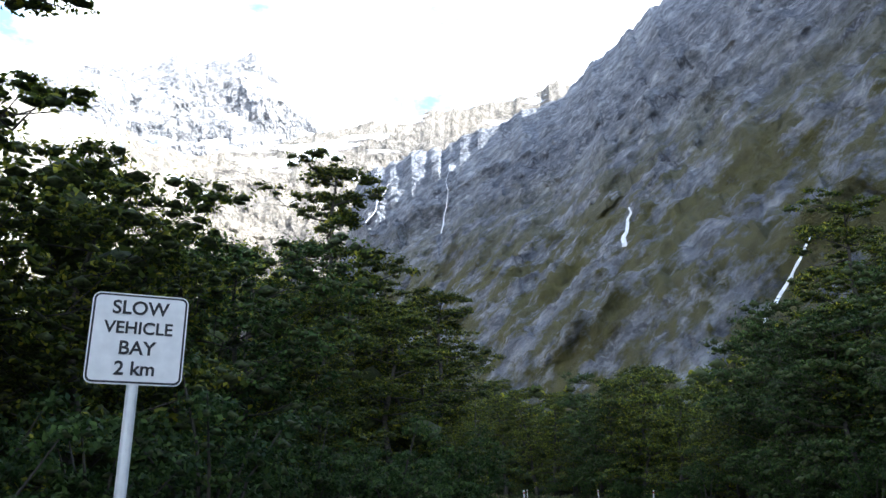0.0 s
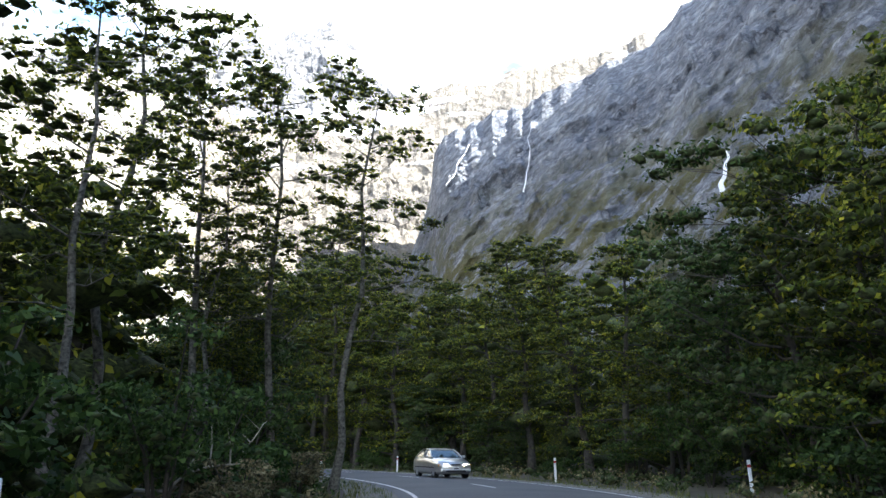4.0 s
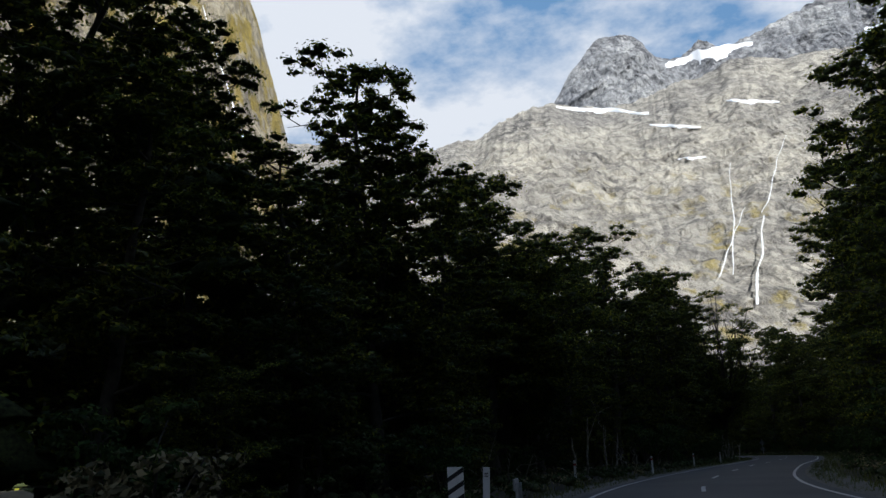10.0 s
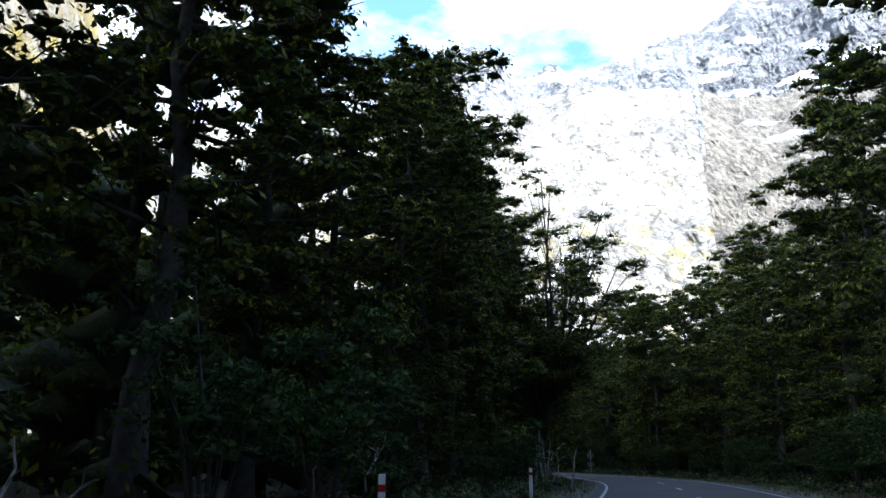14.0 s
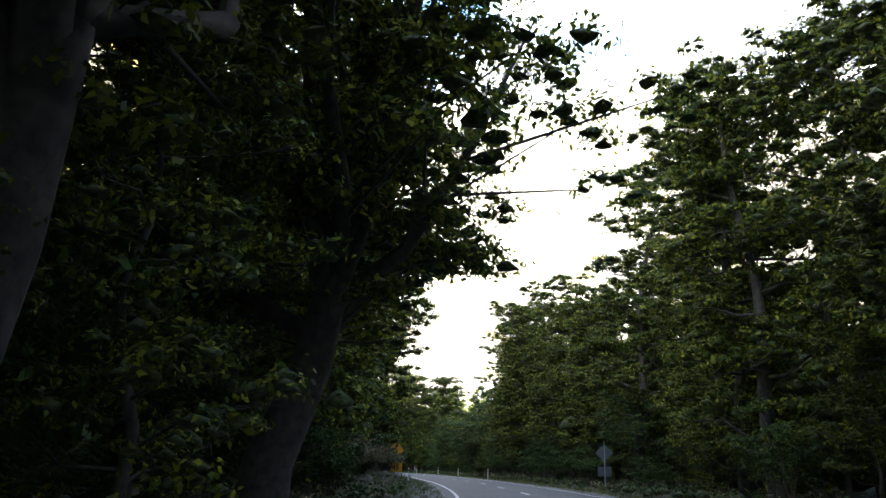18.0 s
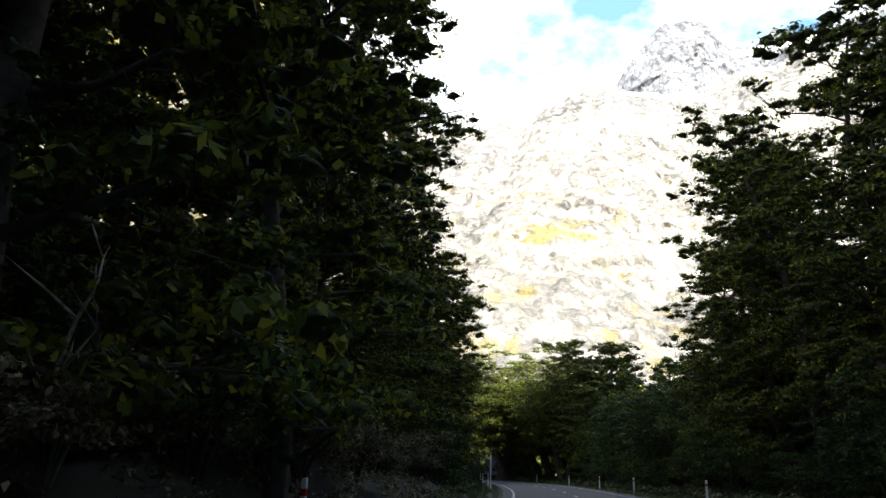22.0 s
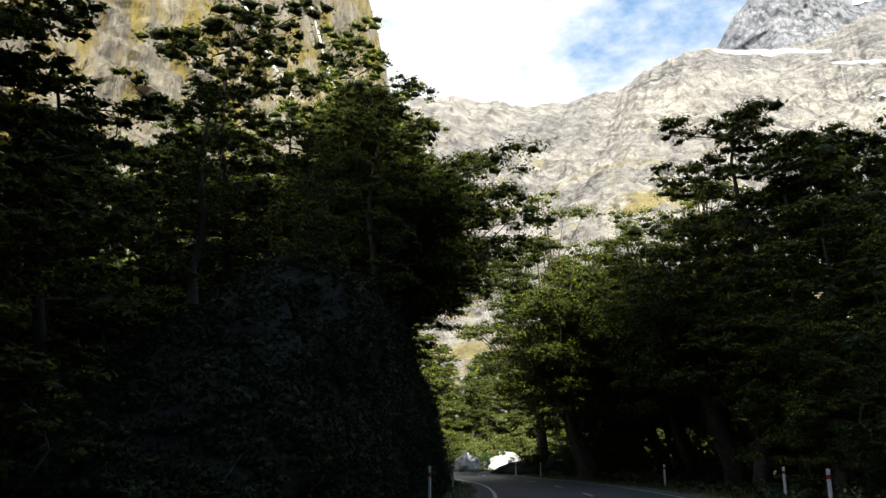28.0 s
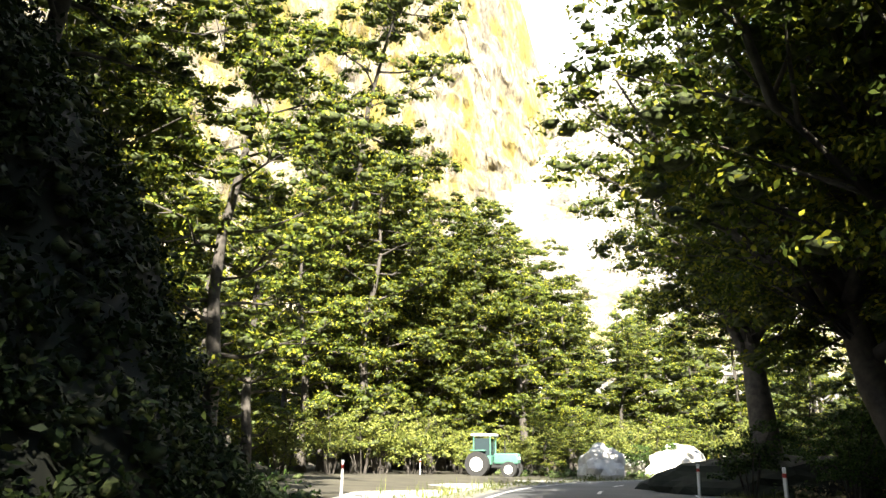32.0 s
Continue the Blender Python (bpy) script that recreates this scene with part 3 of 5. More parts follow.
waterfall(slope, (-24.3, 20.0), (-23.6, 17.2), 2.2, (11, 29))
waterfall(slope, (-37.2, 17.2), (-33.1, 11.0), 1.5, (11, 29), "broad white waterfall dropping through scrub")
waterfall(slope, (-10.5, 23.0), (-9.9, 18.0), 0.8, (0, 0))
waterfall(slope, (-5.8, 22.2), (-3.9, 19.0), 0.9, (11, 29))
waterfall(headwall, (22.6, 15.3), (23.9, 9.4), 1.5, (-3.6, 123))
waterfall(headwall, (20.4, 20.3), (22.6, 15.5), 0.7, (-3.6, 123))
waterfall(headwall, (24.2, 19.1), (25.1, 11.6), 0.6, (-3.6, 123))
waterfall(headwall, (23.8, 16.0), (26.2, 11.5), 0.8, (-3.6, 123))
waterfall(cliff, (68.0, 31.5), (65.0, 25.3), 1.9, (4.1, 112))
waterfall(cliff, (64.6, 24.5), (62.4, 21.5), 2.0, (4.1, 112))
waterfall(cliff, (63.6, 31.5), (59.6, 21.5), 1.1, (4.1, 112))


# ---- trees and shrubs ----
def leaf_mesh(name, pads, leaf, material, rng, points=4, core=0.7, jitter=0.5):
    """Leaf sprays set over lumpy clumps (x, y, z, radius, height, count), each round a solid heart coloured dark for
    inner shade.
    """
    total = sum(p[5] for p in pads)
    c, nrm = np.empty((total, 3)), np.empty((total, 3))
    o = 0
    hearts, hfaces = [], []
    for x, y, z, r, th, k in pads:
        a, up = rng.uniform(0, 2 * np.pi, k), rng.uniform(-0.55, 1, k)
        flat = np.sqrt(1 - up ** 2)
        way = np.stack([np.cos(a) * flat, np.sin(a) * flat, up], 1)
        lumps = 1 + 0.16 * np.sin(3 * a + x * 3) + 0.14 * np.sin(5 * a - 4 * up + y * 5)
        reach = (rng.uniform(0.55, 1.1, k) * lumps)[:, None]
        c[o:o + k] = (x, y, z) + way * reach * (r, r, th)
        nrm[o:o + k] = way * (1, 1, 1.2) + rng.normal(0, jitter, (k, 3)) + (0, 0, 0.45)
        o += k
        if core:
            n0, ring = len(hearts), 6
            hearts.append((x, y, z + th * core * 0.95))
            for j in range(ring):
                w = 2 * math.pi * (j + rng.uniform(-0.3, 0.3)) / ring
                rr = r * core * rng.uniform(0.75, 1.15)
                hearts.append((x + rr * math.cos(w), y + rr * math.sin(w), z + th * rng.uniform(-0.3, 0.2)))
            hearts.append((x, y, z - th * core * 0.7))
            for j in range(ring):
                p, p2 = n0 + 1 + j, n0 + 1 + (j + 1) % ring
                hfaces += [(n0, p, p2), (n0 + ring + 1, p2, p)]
    nrm /= np.linalg.norm(nrm, axis=1)[:, None]
    d = rng.normal(0, 1, (total, 3))
    d -= nrm * (d * nrm).sum(1)[:, None]
    d /= np.linalg.norm(d, axis=1)[:, None]
    s = np.cross(nrm, d)
    size = leaf * rng.uniform(0.6, 1.4, (total, 1))
    v = np.empty((total, points, 3))
    for j in range(points):
        w = 2 * np.pi * (j + rng.uniform(-0.25, 0.25, (total, 1))) / points
        rr = size * rng.uniform(0.6, 1.1, (total, 1))
        v[:, j] = c + rr * (np.cos(w) * d * 1.35 + np.sin(w) * s * 0.75) + nrm * size * rng.uniform(-0.22, 0.12, (total, 1))
    me = bpy.data.meshes.new(name)
    h = len(hfaces)
    co = np.concatenate([v.reshape(-1, 3), np.array(hearts).reshape(-1, 3)])
    me.vertices.add(len(co))
    me.vertices.foreach_set("co", co.reshape(-1))
    loops = np.concatenate([np.arange(total * points), np.array(hfaces, int).reshape(-1) + total * points])
    me.loops.add(len(loops))
    me.loops.foreach_set("vertex_index", loops)
    me.polygons.add(total + h)
    me.polygons.foreach_set("loop_start", np.concatenate([np.arange(total) * points, total * points + np.arange(h) * 3]))
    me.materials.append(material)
    me.materials.append(HEART_SHADE)
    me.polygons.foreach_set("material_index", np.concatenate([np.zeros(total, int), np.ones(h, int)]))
    me.update(calc_edges=True)
    return me


def sprays(pads, rng, n=5):
    """Breaks each leafy tier into small rounded clumps that droop towards its rim."""
    out = []
    for x, y, z, r, th, k in pads:
        turn = rng.uniform(0, 6.28)
        for i in range(n):
            a = turn + 6.28 * i / n + rng.uniform(-0.5, 0.5)
            q = 0.0 if i == 0 else rng.uniform(0.45, 0.85)
            sr = r * rng.uniform(0.36, 0.54)
            out.append((x + r * q * math.cos(a), y + r * q * math.sin(a), z + th * (0.5 - 0.9 * q * q) + rng.normal(0, th * 0.25), sr, sr * rng.uniform(0.5, 0.72), max(4, int(k / n))))
    return out


def limb(base, a, reach, rise, r0, rng, seg=5):
    """A crooked limb that goes out in direction a and lifts at its end."""
    pts, w = [base], a
    for q in (0.3, 0.62, 1.0):
        w = a + rng.uniform(-0.35, 0.35)
        pts.append(base + Vector((math.cos(w) * reach * q, math.sin(w) * reach * q, rise * q ** 1.4 + rng.uniform(-0.25, 0.25))))
    return pts, tube_data(pts, [r0, r0 * 0.7, r0 * 0.45, r0 * 0.12], seg)


def on_limb(pts, q):
    w = min(int(q * 3), 2)
    return pts[w].lerp(pts[w + 1], min(q * 3 - w, 1.0))


def tree_model(seed, h, radius, low, leaves, leaf, limbs=22, lean=0.05, trunk=0.26, material=None, label="", name="beech_tree", airy=1.0, bark=None, fill=1.4, heart=0.62, ragged=0.0):
    """A southern beech: bent trunk, spreading crooked limbs and flat tiers of small leaf sprays."""
    rng = np.random.default_rng(seed)
    ob = tagged(new(name), label, "tree")
    bend = rng.normal(0, lean, 2)
    spine = [Vector((bend[0] * h * (k / 8) ** 1.6 + 0.2 * math.sin(k * 1.7 + seed), bend[1] * h * (k / 8) ** 1.6 + 0.2 * math.cos(k * 1.3 + seed), h * 0.95 * k / 8)) for k in range(9)]
    spine[0] = Vector((0, 0, -0.4))
    pieces = [tube_data(spine, [trunk * (1.5 if k == 0 else 1.0) * (1 - 0.9 * k / 8) + 0.015 for k in range(9)], 8)]
    pads = []
    tips = 3
    per = leaves / (limbs * tips)
    for i in range(limbs):
        f = low + (0.98 - low) * (i + rng.uniform(0, 0.9)) / limbs
        k = min(f * 8 / 0.95, 7.99)
        base = spine[int(k)].lerp(spine[int(k) + 1], k - int(k))
        a = i * 2.4 + rng.uniform(-0.6, 0.6)
        g = (f - low) / (1 - low)
        # widest at the middle of the crown, with a broad rounded top
        shape = math.sqrt(max(0.0, 1 - (max(g - 0.52, 0) / 0.5) ** 2)) * (0.7 + 0.3 * min(1.0, g / 0.4))
        reach = radius * (0.25 + 0.8 * shape) * rng.uniform(0.72 - ragged, 1.12 + 0.3 * ragged)
        pts, tube = limb(base, a, reach, reach * rng.uniform(0.05, 0.45), trunk * 0.4 * (1 - 0.6 * f), rng)
        pieces.append(tube)
        for q in range(tips):
            q = 0.38 + 0.62 * (q + rng.uniform(0.2, 1)) / tips
            p = on_limb(pts, q)
            pr = radius * rng.uniform(0.2, 0.36) * airy * (0.7 + 0.3 * shape)
            side = Vector((*rng.normal(0, radius * 0.12, 2), rng.normal(0.15, 0.3)))
            pieces.append(tube_data([on_limb(pts, max(q - 0.2, 0.1)), p + side], [trunk * 0.09, 0.012], 4))
            pads.append((p.x + side.x, p.y + side.y, p.z + side.z + 0.1, pr, pr * rng.uniform(0.3, 0.45), int(per * rng.uniform(0.85, 1.15) * (pr / (radius * 0.27 * airy)) ** 1.6) + 6))
    for k in range(3, 9):
        if fill and k / 8 > low + 0.1:
            p = spine[k]
            pads.append((p.x + rng.normal(0, 0.3), p.y + rng.normal(0, 0.3), p.z, radius * 0.36, radius * 0.26, int(per * fill)))
    top = spine[-1]
    pads.append((top.x, top.y, top.z, radius * 0.24, radius * 0.14, int(per)))
    v, fc = joined(pieces)
    hang("trunk", mesh_of("trunk", v, fc, bark or BARK, True), ob, "bark with lichen")
    hang("crown", leaf_mesh("crown", sprays(pads, rng), leaf, material or LEAF, rng, 4, heart), ob, "tiers of small dark green leaves")
    return ob


def shrub_model(seed, h, radius, leaves, leaf, material, name, label, stems=7):
    rng = np.random.default_rng(seed)
    ob = tagged(new(name), label, "shrub")
    pieces, pads = [], []
    per = max(5, int(leaves / (stems * 2)))
    for i in range(stems):
        a = i * 2.4 + rng.uniform(-0.4, 0.4)
        r = radius * rng.uniform(0.3, 0.9)
        tip = Vector((math.cos(a) * r, math.sin(a) * r, h * rng.uniform(0.45, 1.0)))
        mid = Vector((tip.x * 0.4, tip.y * 0.4, tip.z * 0.55))
        pieces.append(tube_data([Vector((tip.x * 0.1, tip.y * 0.1, -0.15)), mid, tip], [0.035, 0.025, 0.008], 5))
        pads.append((mid.x * 1.3, mid.y * 1.3, mid.z, radius * 0.42, h * 0.22, per))
        pads.append((tip.x, tip.y, tip.z - 0.1 * h, radius * 0.36, h * 0.17, per))
    v, f = joined(pieces)
    hang("stem", mesh_of("stems", v, f, BARK, True), ob)
    hang("foliage", leaf_mesh("foliage", sprays(pads, rng, 4), leaf, material, rng, 4, 0.4, 0.8), ob)
    return ob


TALL_LABEL = "tall dark green southern beech tree beside the road"
tall = [tree_model(11 + i, h, r, low, 15000, 0.074, 28, 0.05, 0.28, label=TALL_LABEL)
        for i, (h, r, low) in enumerate(((18, 3.5, 0.14), (17, 3.3, 0.08), (19, 3.7, 0.18), (16, 3.4, 0.06)))]
low_trees = [tree_model(31 + i, h, r, 0.03, 9500, 0.062, 24, 0.07, 0.14, material=LEAF_DARK if i == 1 else LEAF, label="bushy young beech tree leafy down to the ground", name="young_beech_tree", heart=0.52)
             for i, (h, r) in enumerate(((9, 3.2), (8, 3.2), (10, 3.4)))]
thin = [tree_model(51 + i, h, 3.0, 0.34, 5500, 0.062, 18, 0.07, 0.14, label="slender pale-barked beech tree with an open ragged crown", name="slender_beech_tree", bark=PALE_BARK, fill=0, heart=0.48, ragged=0.3) for i, h in enumerate((17.5, 15.0))]
shrubs = [shrub_model(71 + i, h, r, 3000, 0.046, LEAF_DARK, "shrub", "dense dark green roadside shrub") for i, (h, r) in enumerate(((2.4, 1.5), (3.2, 1.7), (1.6, 1.3)))]
# shrubs whose leaf colour carries the sunlight
bright = [shrub_model(76 + i, h, r, 3600, 0.055, LEAF_SUN_TONE, "sunlit_shrub", "leafy shrub with full sun put into its yellow-green leaf colour", 9) for i, (h, r) in enumerate(((3.4, 2.1), (4.6, 2.4)))]
ferns = [shrub_model(81 + i, h, r, 1900, 0.042, LEAF_DRY, "dry_fern", "brown dry fern and scrub on the bank", 9) for i, (h, r) in enumerate(((1.0, 1.1), (1.4, 1.2)))]
used = set()
models = {"tall": tall, "low": low_trees, "thin": thin, "shrub": shrubs, "bright": bright, "fern": ferns}
groups = {"tall": "beech trees along the road", "low": "young trees at the forest edge", "thin": "slender trees by the road",
          "shrub": "roadside shrubs", "bright": "sunlit shrubs round the lay-by", "fern": "dry ferns on the bank"}
used = set()
plant_rng = random.Random(5)
MODEL_TOP = {kind: [max(v.co.z for v in ob.children[-1].data.vertices) for ob in some] for kind, some in models.items()}


def in_bay(x, y, margin=0.0):
    """Whether a place lies on the gravel lay-by."""
    c, s2 = math.cos(radians(152)), math.sin(radians(152))
    dx, dy = x + 181.5, y - 340.5
    u, v = dx * c + dy * s2, dy * c - dx * s2
    return (u / (15 + margin)) ** 2 + (v / (7.5 + margin)) ** 2 < 1


def plant(kind, x, y, size=1.0, turn=None, pick=None, z=-0.05, height=None, lean=(0, 0)):
    """Stands a tree or shrub of a kind at a place; size scales its model, or height gives its top."""
    some = models[kind]
    k = plant_rng.randrange(len(some)) if pick is None else pick
    ob = some[k]
    a = plant_rng.uniform(0, 360) if turn is None else turn
    tall_by = size * plant_rng.uniform(0.94, 1.06)
    if height:
        tall_by = height / MODEL_TOP[kind][k]
        size = tall_by ** 0.7
    m = pose(x, y, z, plant_rng.uniform(-2, 2) + lean[0], plant_rng.uniform(-2, 2) + lean[1], 0) @ pose(0, 0, 0, 0, 0, a) @ Matrix.Diagonal((size, size, tall_by, 1))
    if (kind, k) in used:
        ob = copy_thing(ob, m)
    else:
        used.add((kind, k))
        ob.matrix_basis = m
    tagged(ob, group=groups[kind])
    return ob


# the forest's edge by station: metres from the road's middle, height of the edge trees, kind
LEFT = [(-6, 9.6, 8, "low"), (0.8, 10.2, 7.5, "low"), (1.7, 9.8, 8.5, "low"), (2.3, 9.6, 10.5, "tall"), (2.8, 9.4, 10.5, "tall"), (3.7, 9.2, 12, "tall"), (4.1, 8.8, 12.5, "thin"), (5.6, 8.8, 14, "thin"),
        (6.2, 8.6, 9, "low"), (7.2, 8.6, 8.8, "low"), (8.5, 8.8, 8, "low"), (9.0, 26, 19, "tall"), (10.6, 22, 19.5, "tall"), (11.0, 11, 11.5, "tall"), (11.7, 9.6, 15, "tall"), (12.5, 10.2, 15.5, "tall"),
        (13.2, 10.6, 15.5, "tall"), (14.0, 10.8, 17.5, "tall"), (15.0, 10.6, 18.5, "tall"), (15.6, 9.6, 19.5, "tall"), (17, 9.4, 20, "tall"), (20, 9.2, 21, "tall"), (25.2, 9.4, 20.5, "tall"), (26.0, 9.4, 19.5, "tall"),
        (26.7, 9.3, 16, "tall"), (27.5, 9.4, 16, "tall"), (28.2, 9.4, 12, "tall"), (28.6, 9.6, 8, "tall"), (29.4, 10.5, 9.5, "tall"), (30.2, 12.5, 12.5, "tall"), (31.2, 12.5, 16, "tall"), (32.5, 12.5, 17, "tall"), (33.9, 14, 18, "tall"), (34.8, 18, 18, "tall"), (37.5, 18, 16, "tall"), (42, 10, 16, "tall")]
RIGHT = [(-6, 9.4, 9, "low"), (0.4, 10, 8, "low"), (1.4, 10.5, 8, "low"), (2.2, 11, 9, "low"), (3, 11, 11, "low"), (3.6, 10.2, 11.5, "low"), (4.3, 10.2, 11.5, "low"), (5, 10.2, 11, "low"), (5.8, 10.2, 12.5, "low"), (7.2, 10.4, 12, "tall"), (8.0, 10.4, 15.2, "tall"), (8.8, 10, 16, "tall"),
         (9.5, 9.8, 18, "tall"), (10.3, 9.6, 19.5, "tall"), (12, 9.2, 20, "tall"), (16, 8.8, 20.5, "tall"), (18.2, 9.0, 19, "tall"), (19, 9.2, 18.5, "tall"), (20, 9.6, 20, "tall"), (24.6, 10.4, 19, "tall"), (26.6, 11.5, 19, "tall"), (27.6, 11, 17, "tall"),
         (28.1, 10, 9, "low"), (30.2, 9.4, 9.5, "low"), (30.6, 9.2, 12, "tall"), (31.2, 9.2, 16, "tall"), (31.6, 14, 17.5, "tall"), (35.5, 16, 19, "tall"), (36.5, 11, 18, "tall"), (42, 9.5, 18, "tall")]


def profile(rows, t):
    for a, b2 in zip(rows, rows[1:]):
        if a[0] <= t <= b2[0]:
            f = (t - a[0]) / (b2[0] - a[0])
            return a[1] + (b2[1] - a[1]) * f, a[2] + (b2[2] - a[2]) * f, a[3] if f < 0.5 else b2[3]
    return rows[-1][1:]


def forest(side, rows):
    rng = plant_rng
    t = -5.5 + rng.uniform(0, 0.3)
    while t < 41:
        off, h, kind = profile(rows, t)
        p, _ = on_road(t, side * (off + rng.uniform(-0.6, 1.8)))
        if clear_of_road(p.x, p.y) > 7.4 and not in_bay(p.x, p.y, 3.0) and not (side > 0 and 33.4 < t < 37):
            plant(kind, p.x, p.y, height=h * rng.uniform(0.86, 1.04))
        t += 0.36 * rng.uniform(0.75, 1.3) * (0.58 if kind == "low" else 1.0)
    t = -5.0
    while t < 41:
        off, h, kind = profile(rows, t)
        p, _ = on_road(t, side * (min(off, 11) - 1.6 + rng.uniform(-0.8, 1.0)))
        if clear_of_road(p.x, p.y) > 6.2 and not in_bay(p.x, p.y, 1.5) and not (side < 0 and 28.6 < t < 34):
            if h > 11 and kind == "tall" and rng.random() < 0.5:
                q, _ = on_road(t, side * (min(off, 11) - 0.4))
                plant("low", q.x, q.y, rng.uniform(0.42, 0.8))
            else:
                plant("shrub", p.x, p.y, rng.uniform(0.7, 1.25))
        t += rng.uniform(0.2, 0.36)
    # deep woods: one mass of leaf clumps and trunks
    nrng = np.random.default_rng(90 + side)
    pads, close, pieces = [], [], []
    for deep in ((3.4, 8.0, 14.5, 22.0, 31.0, 118.0, 145.0, 180.0, 220.0) if side < 0 else (3.4, 7.5, 13.5, 19.5, 27.0, 36.0, 47.0, 60.0)):
        t = -5.8
        while t < 41.5:
            off, h, kind = profile(rows, t)
            p, _ = on_road(t, side * (off + deep + nrng.uniform(-1.6, 1.6)))
            if clear_of_road(p.x, p.y) > 9.5 + min(deep, 8) * 0.5 and not in_bay(p.x, p.y, 3.0) and not (side > 0 and 32.8 < t < 38 and deep < 30):
                hh = (h if deep < 9 else min(max(h, 13), 17)) * nrng.uniform(0.8, 1.05)
                near = deep < 10
                if kind == "thin":
                    hh *= 0.65
                tiers = (26 if side < 0 else 30) if near else 18
                for k in range(tiers):
                    f = 0.04 + 0.96 * (k + nrng.uniform(0, 1)) / tiers
                    r = 3.6 * (1 - 0.62 * max(0, f - 0.45) * 1.6)
                    a = nrng.uniform(0, 6.28)
                    q = r * nrng.uniform(0.1, 0.85)
                    (close if near else pads).append((p.x + q * math.cos(a), p.y + q * math.sin(a), hh * f, (rr := r * (0.46 if near else 0.6 if deep < 70 else 0.9) * nrng.uniform(0.7, 1.3)), rr * 0.7, 60 if near else 12))
                pieces.append(tube_data([Vector((p.x, p.y, -0.3)), Vector((p.x + nrng.normal(0, 0.4), p.y, hh * 0.5)), Vector((p.x, p.y, hh * 0.9))], [0.25, 0.17, 0.05], 5))
            t += (0.5 if deep < 15 else 0.7 if deep < 70 else 0.9) * nrng.uniform(0.8, 1.2)
    woods = tagged(new("deep_woods"), "dense beech forest behind the roadside trees", "woods", kind="stuff")
    hang("near_canopy", leaf_mesh("near_canopy", close, 0.115, LEAF, nrng, 4, 0.66), woods)
    hang("canopy", leaf_mesh("canopy", pads, 0.45, LEAF, nrng, 4, 0.95), woods)
    v, f = joined(pieces)
    hang("wood_trunk", mesh_of("wood_trunk", v, f, BARK, True), woods)


for x, y, top, turn, pick in ((1.2, 35.0, 15.5, 40, 1), (26.6, 33.0, 15, 70, 0), (31.0, 37.0, 14, 130, 3), (-100.0, 304.6, 21, 30, 2), (-96.0, 300.5, 20.5, 200, 0),
                              (-139.2, 331.8, 17.5, 20, 1), (-26.6, 141.9, 17.5, 80, 1), (-3.5, 33.0, 13, 15, 0), (-1.0, 39.0, 14, 100, 3), (-84.4, 259.3, 19, 330, 1), (-87.0, 264.4, 17, 20, 1), (-122.6, 298.4, 17.5, 60, 3),
                              (-118.0, 294.6, 15.5, 150, 1), (-127.0, 295.5, 22, 240, 0), (9.1, 132.3, 21.5, 0, 2), (21.5, 111.8, 18, 90, 0), (-173.7, 329.0, 19, 0, 0),
                              (-198.6, 337.9, 28, 100, 2), (-199.7, 341.7, 27, 150, 3), (-200.6, 345.5, 23, 200, 0), (-201.3, 349.3, 18.5, 250, 1), (-201.7, 353.2, 17.5, 300, 2),
                              (-202.9, 337.0, 28, 350, 3), (-194.3, 338.8, 22, 40, 0), (-205.5, 341.0, 24, 70, 1), (-206.5, 345.0, 20, 120, 3), (-206.0, 351.5, 17.5, 170, 0), (-207.5, 356.0, 17, 220, 2), (-210.5, 348.0, 19, 270, 1), (-211.5, 353.0, 18, 320, 3), (-209.0, 360.5, 16, 10, 0), (-204.0, 347.5, 19, 60, 3), (-7.4, 14.4, 15, 10, 3)):
    plant("tall", x, y, turn=turn, pick=pick, height=top)
plant("low", -103.5, 305.5, 0.9)
plant("low", -54.4, 222.9, 0.6)
plant("low", -53.6, 219.6, 0.5)
plant("thin", 14.9, 71.6, turn=0, pick=0, height=12.5, lean=(0, 7))
plant("thin", 12.9, 72.0, turn=80, pick=1, height=12.5, lean=(0, 2))
plant("thin", 11.6, 69.4, turn=160, pick=0, height=13)
for k in range(15):
    t = 8.7 + 0.27 * k
    p, _ = on_road(t, -(profile(LEFT, t)[0] + 5.5))
    plant("tall", p.x, p.y, height=14.2)
for x, y, size in ((-169.5, 344.6, 1.0), (-174.5, 350.0, 1.2), (-168.4, 347.6, 1.1), (-176.5, 352.5, 1.0), (-166.5, 345.4, 0.8), (-171.5, 351.5, 1.2)):
    plant("shrub", x, y, size)
for x, y, size in ((-178.5, 356.0, 0.9), (-172.5, 354.5, 1.0), (-167.0, 353.0, 1.05), (-158.5, 351.5, 1.1)):
    plant("low", x, y, size)
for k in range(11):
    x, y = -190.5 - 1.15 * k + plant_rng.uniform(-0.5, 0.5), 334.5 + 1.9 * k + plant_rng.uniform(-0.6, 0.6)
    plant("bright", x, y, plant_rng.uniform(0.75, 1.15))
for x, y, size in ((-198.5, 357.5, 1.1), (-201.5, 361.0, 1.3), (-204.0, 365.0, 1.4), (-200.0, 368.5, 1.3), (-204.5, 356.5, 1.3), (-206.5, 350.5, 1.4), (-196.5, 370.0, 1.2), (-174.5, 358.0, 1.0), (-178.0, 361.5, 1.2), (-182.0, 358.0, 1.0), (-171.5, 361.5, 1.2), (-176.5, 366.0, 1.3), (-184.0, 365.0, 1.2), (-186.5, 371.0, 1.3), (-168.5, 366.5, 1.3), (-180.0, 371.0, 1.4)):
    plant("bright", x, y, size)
forest(-1, LEFT)
forest(1, RIGHT)


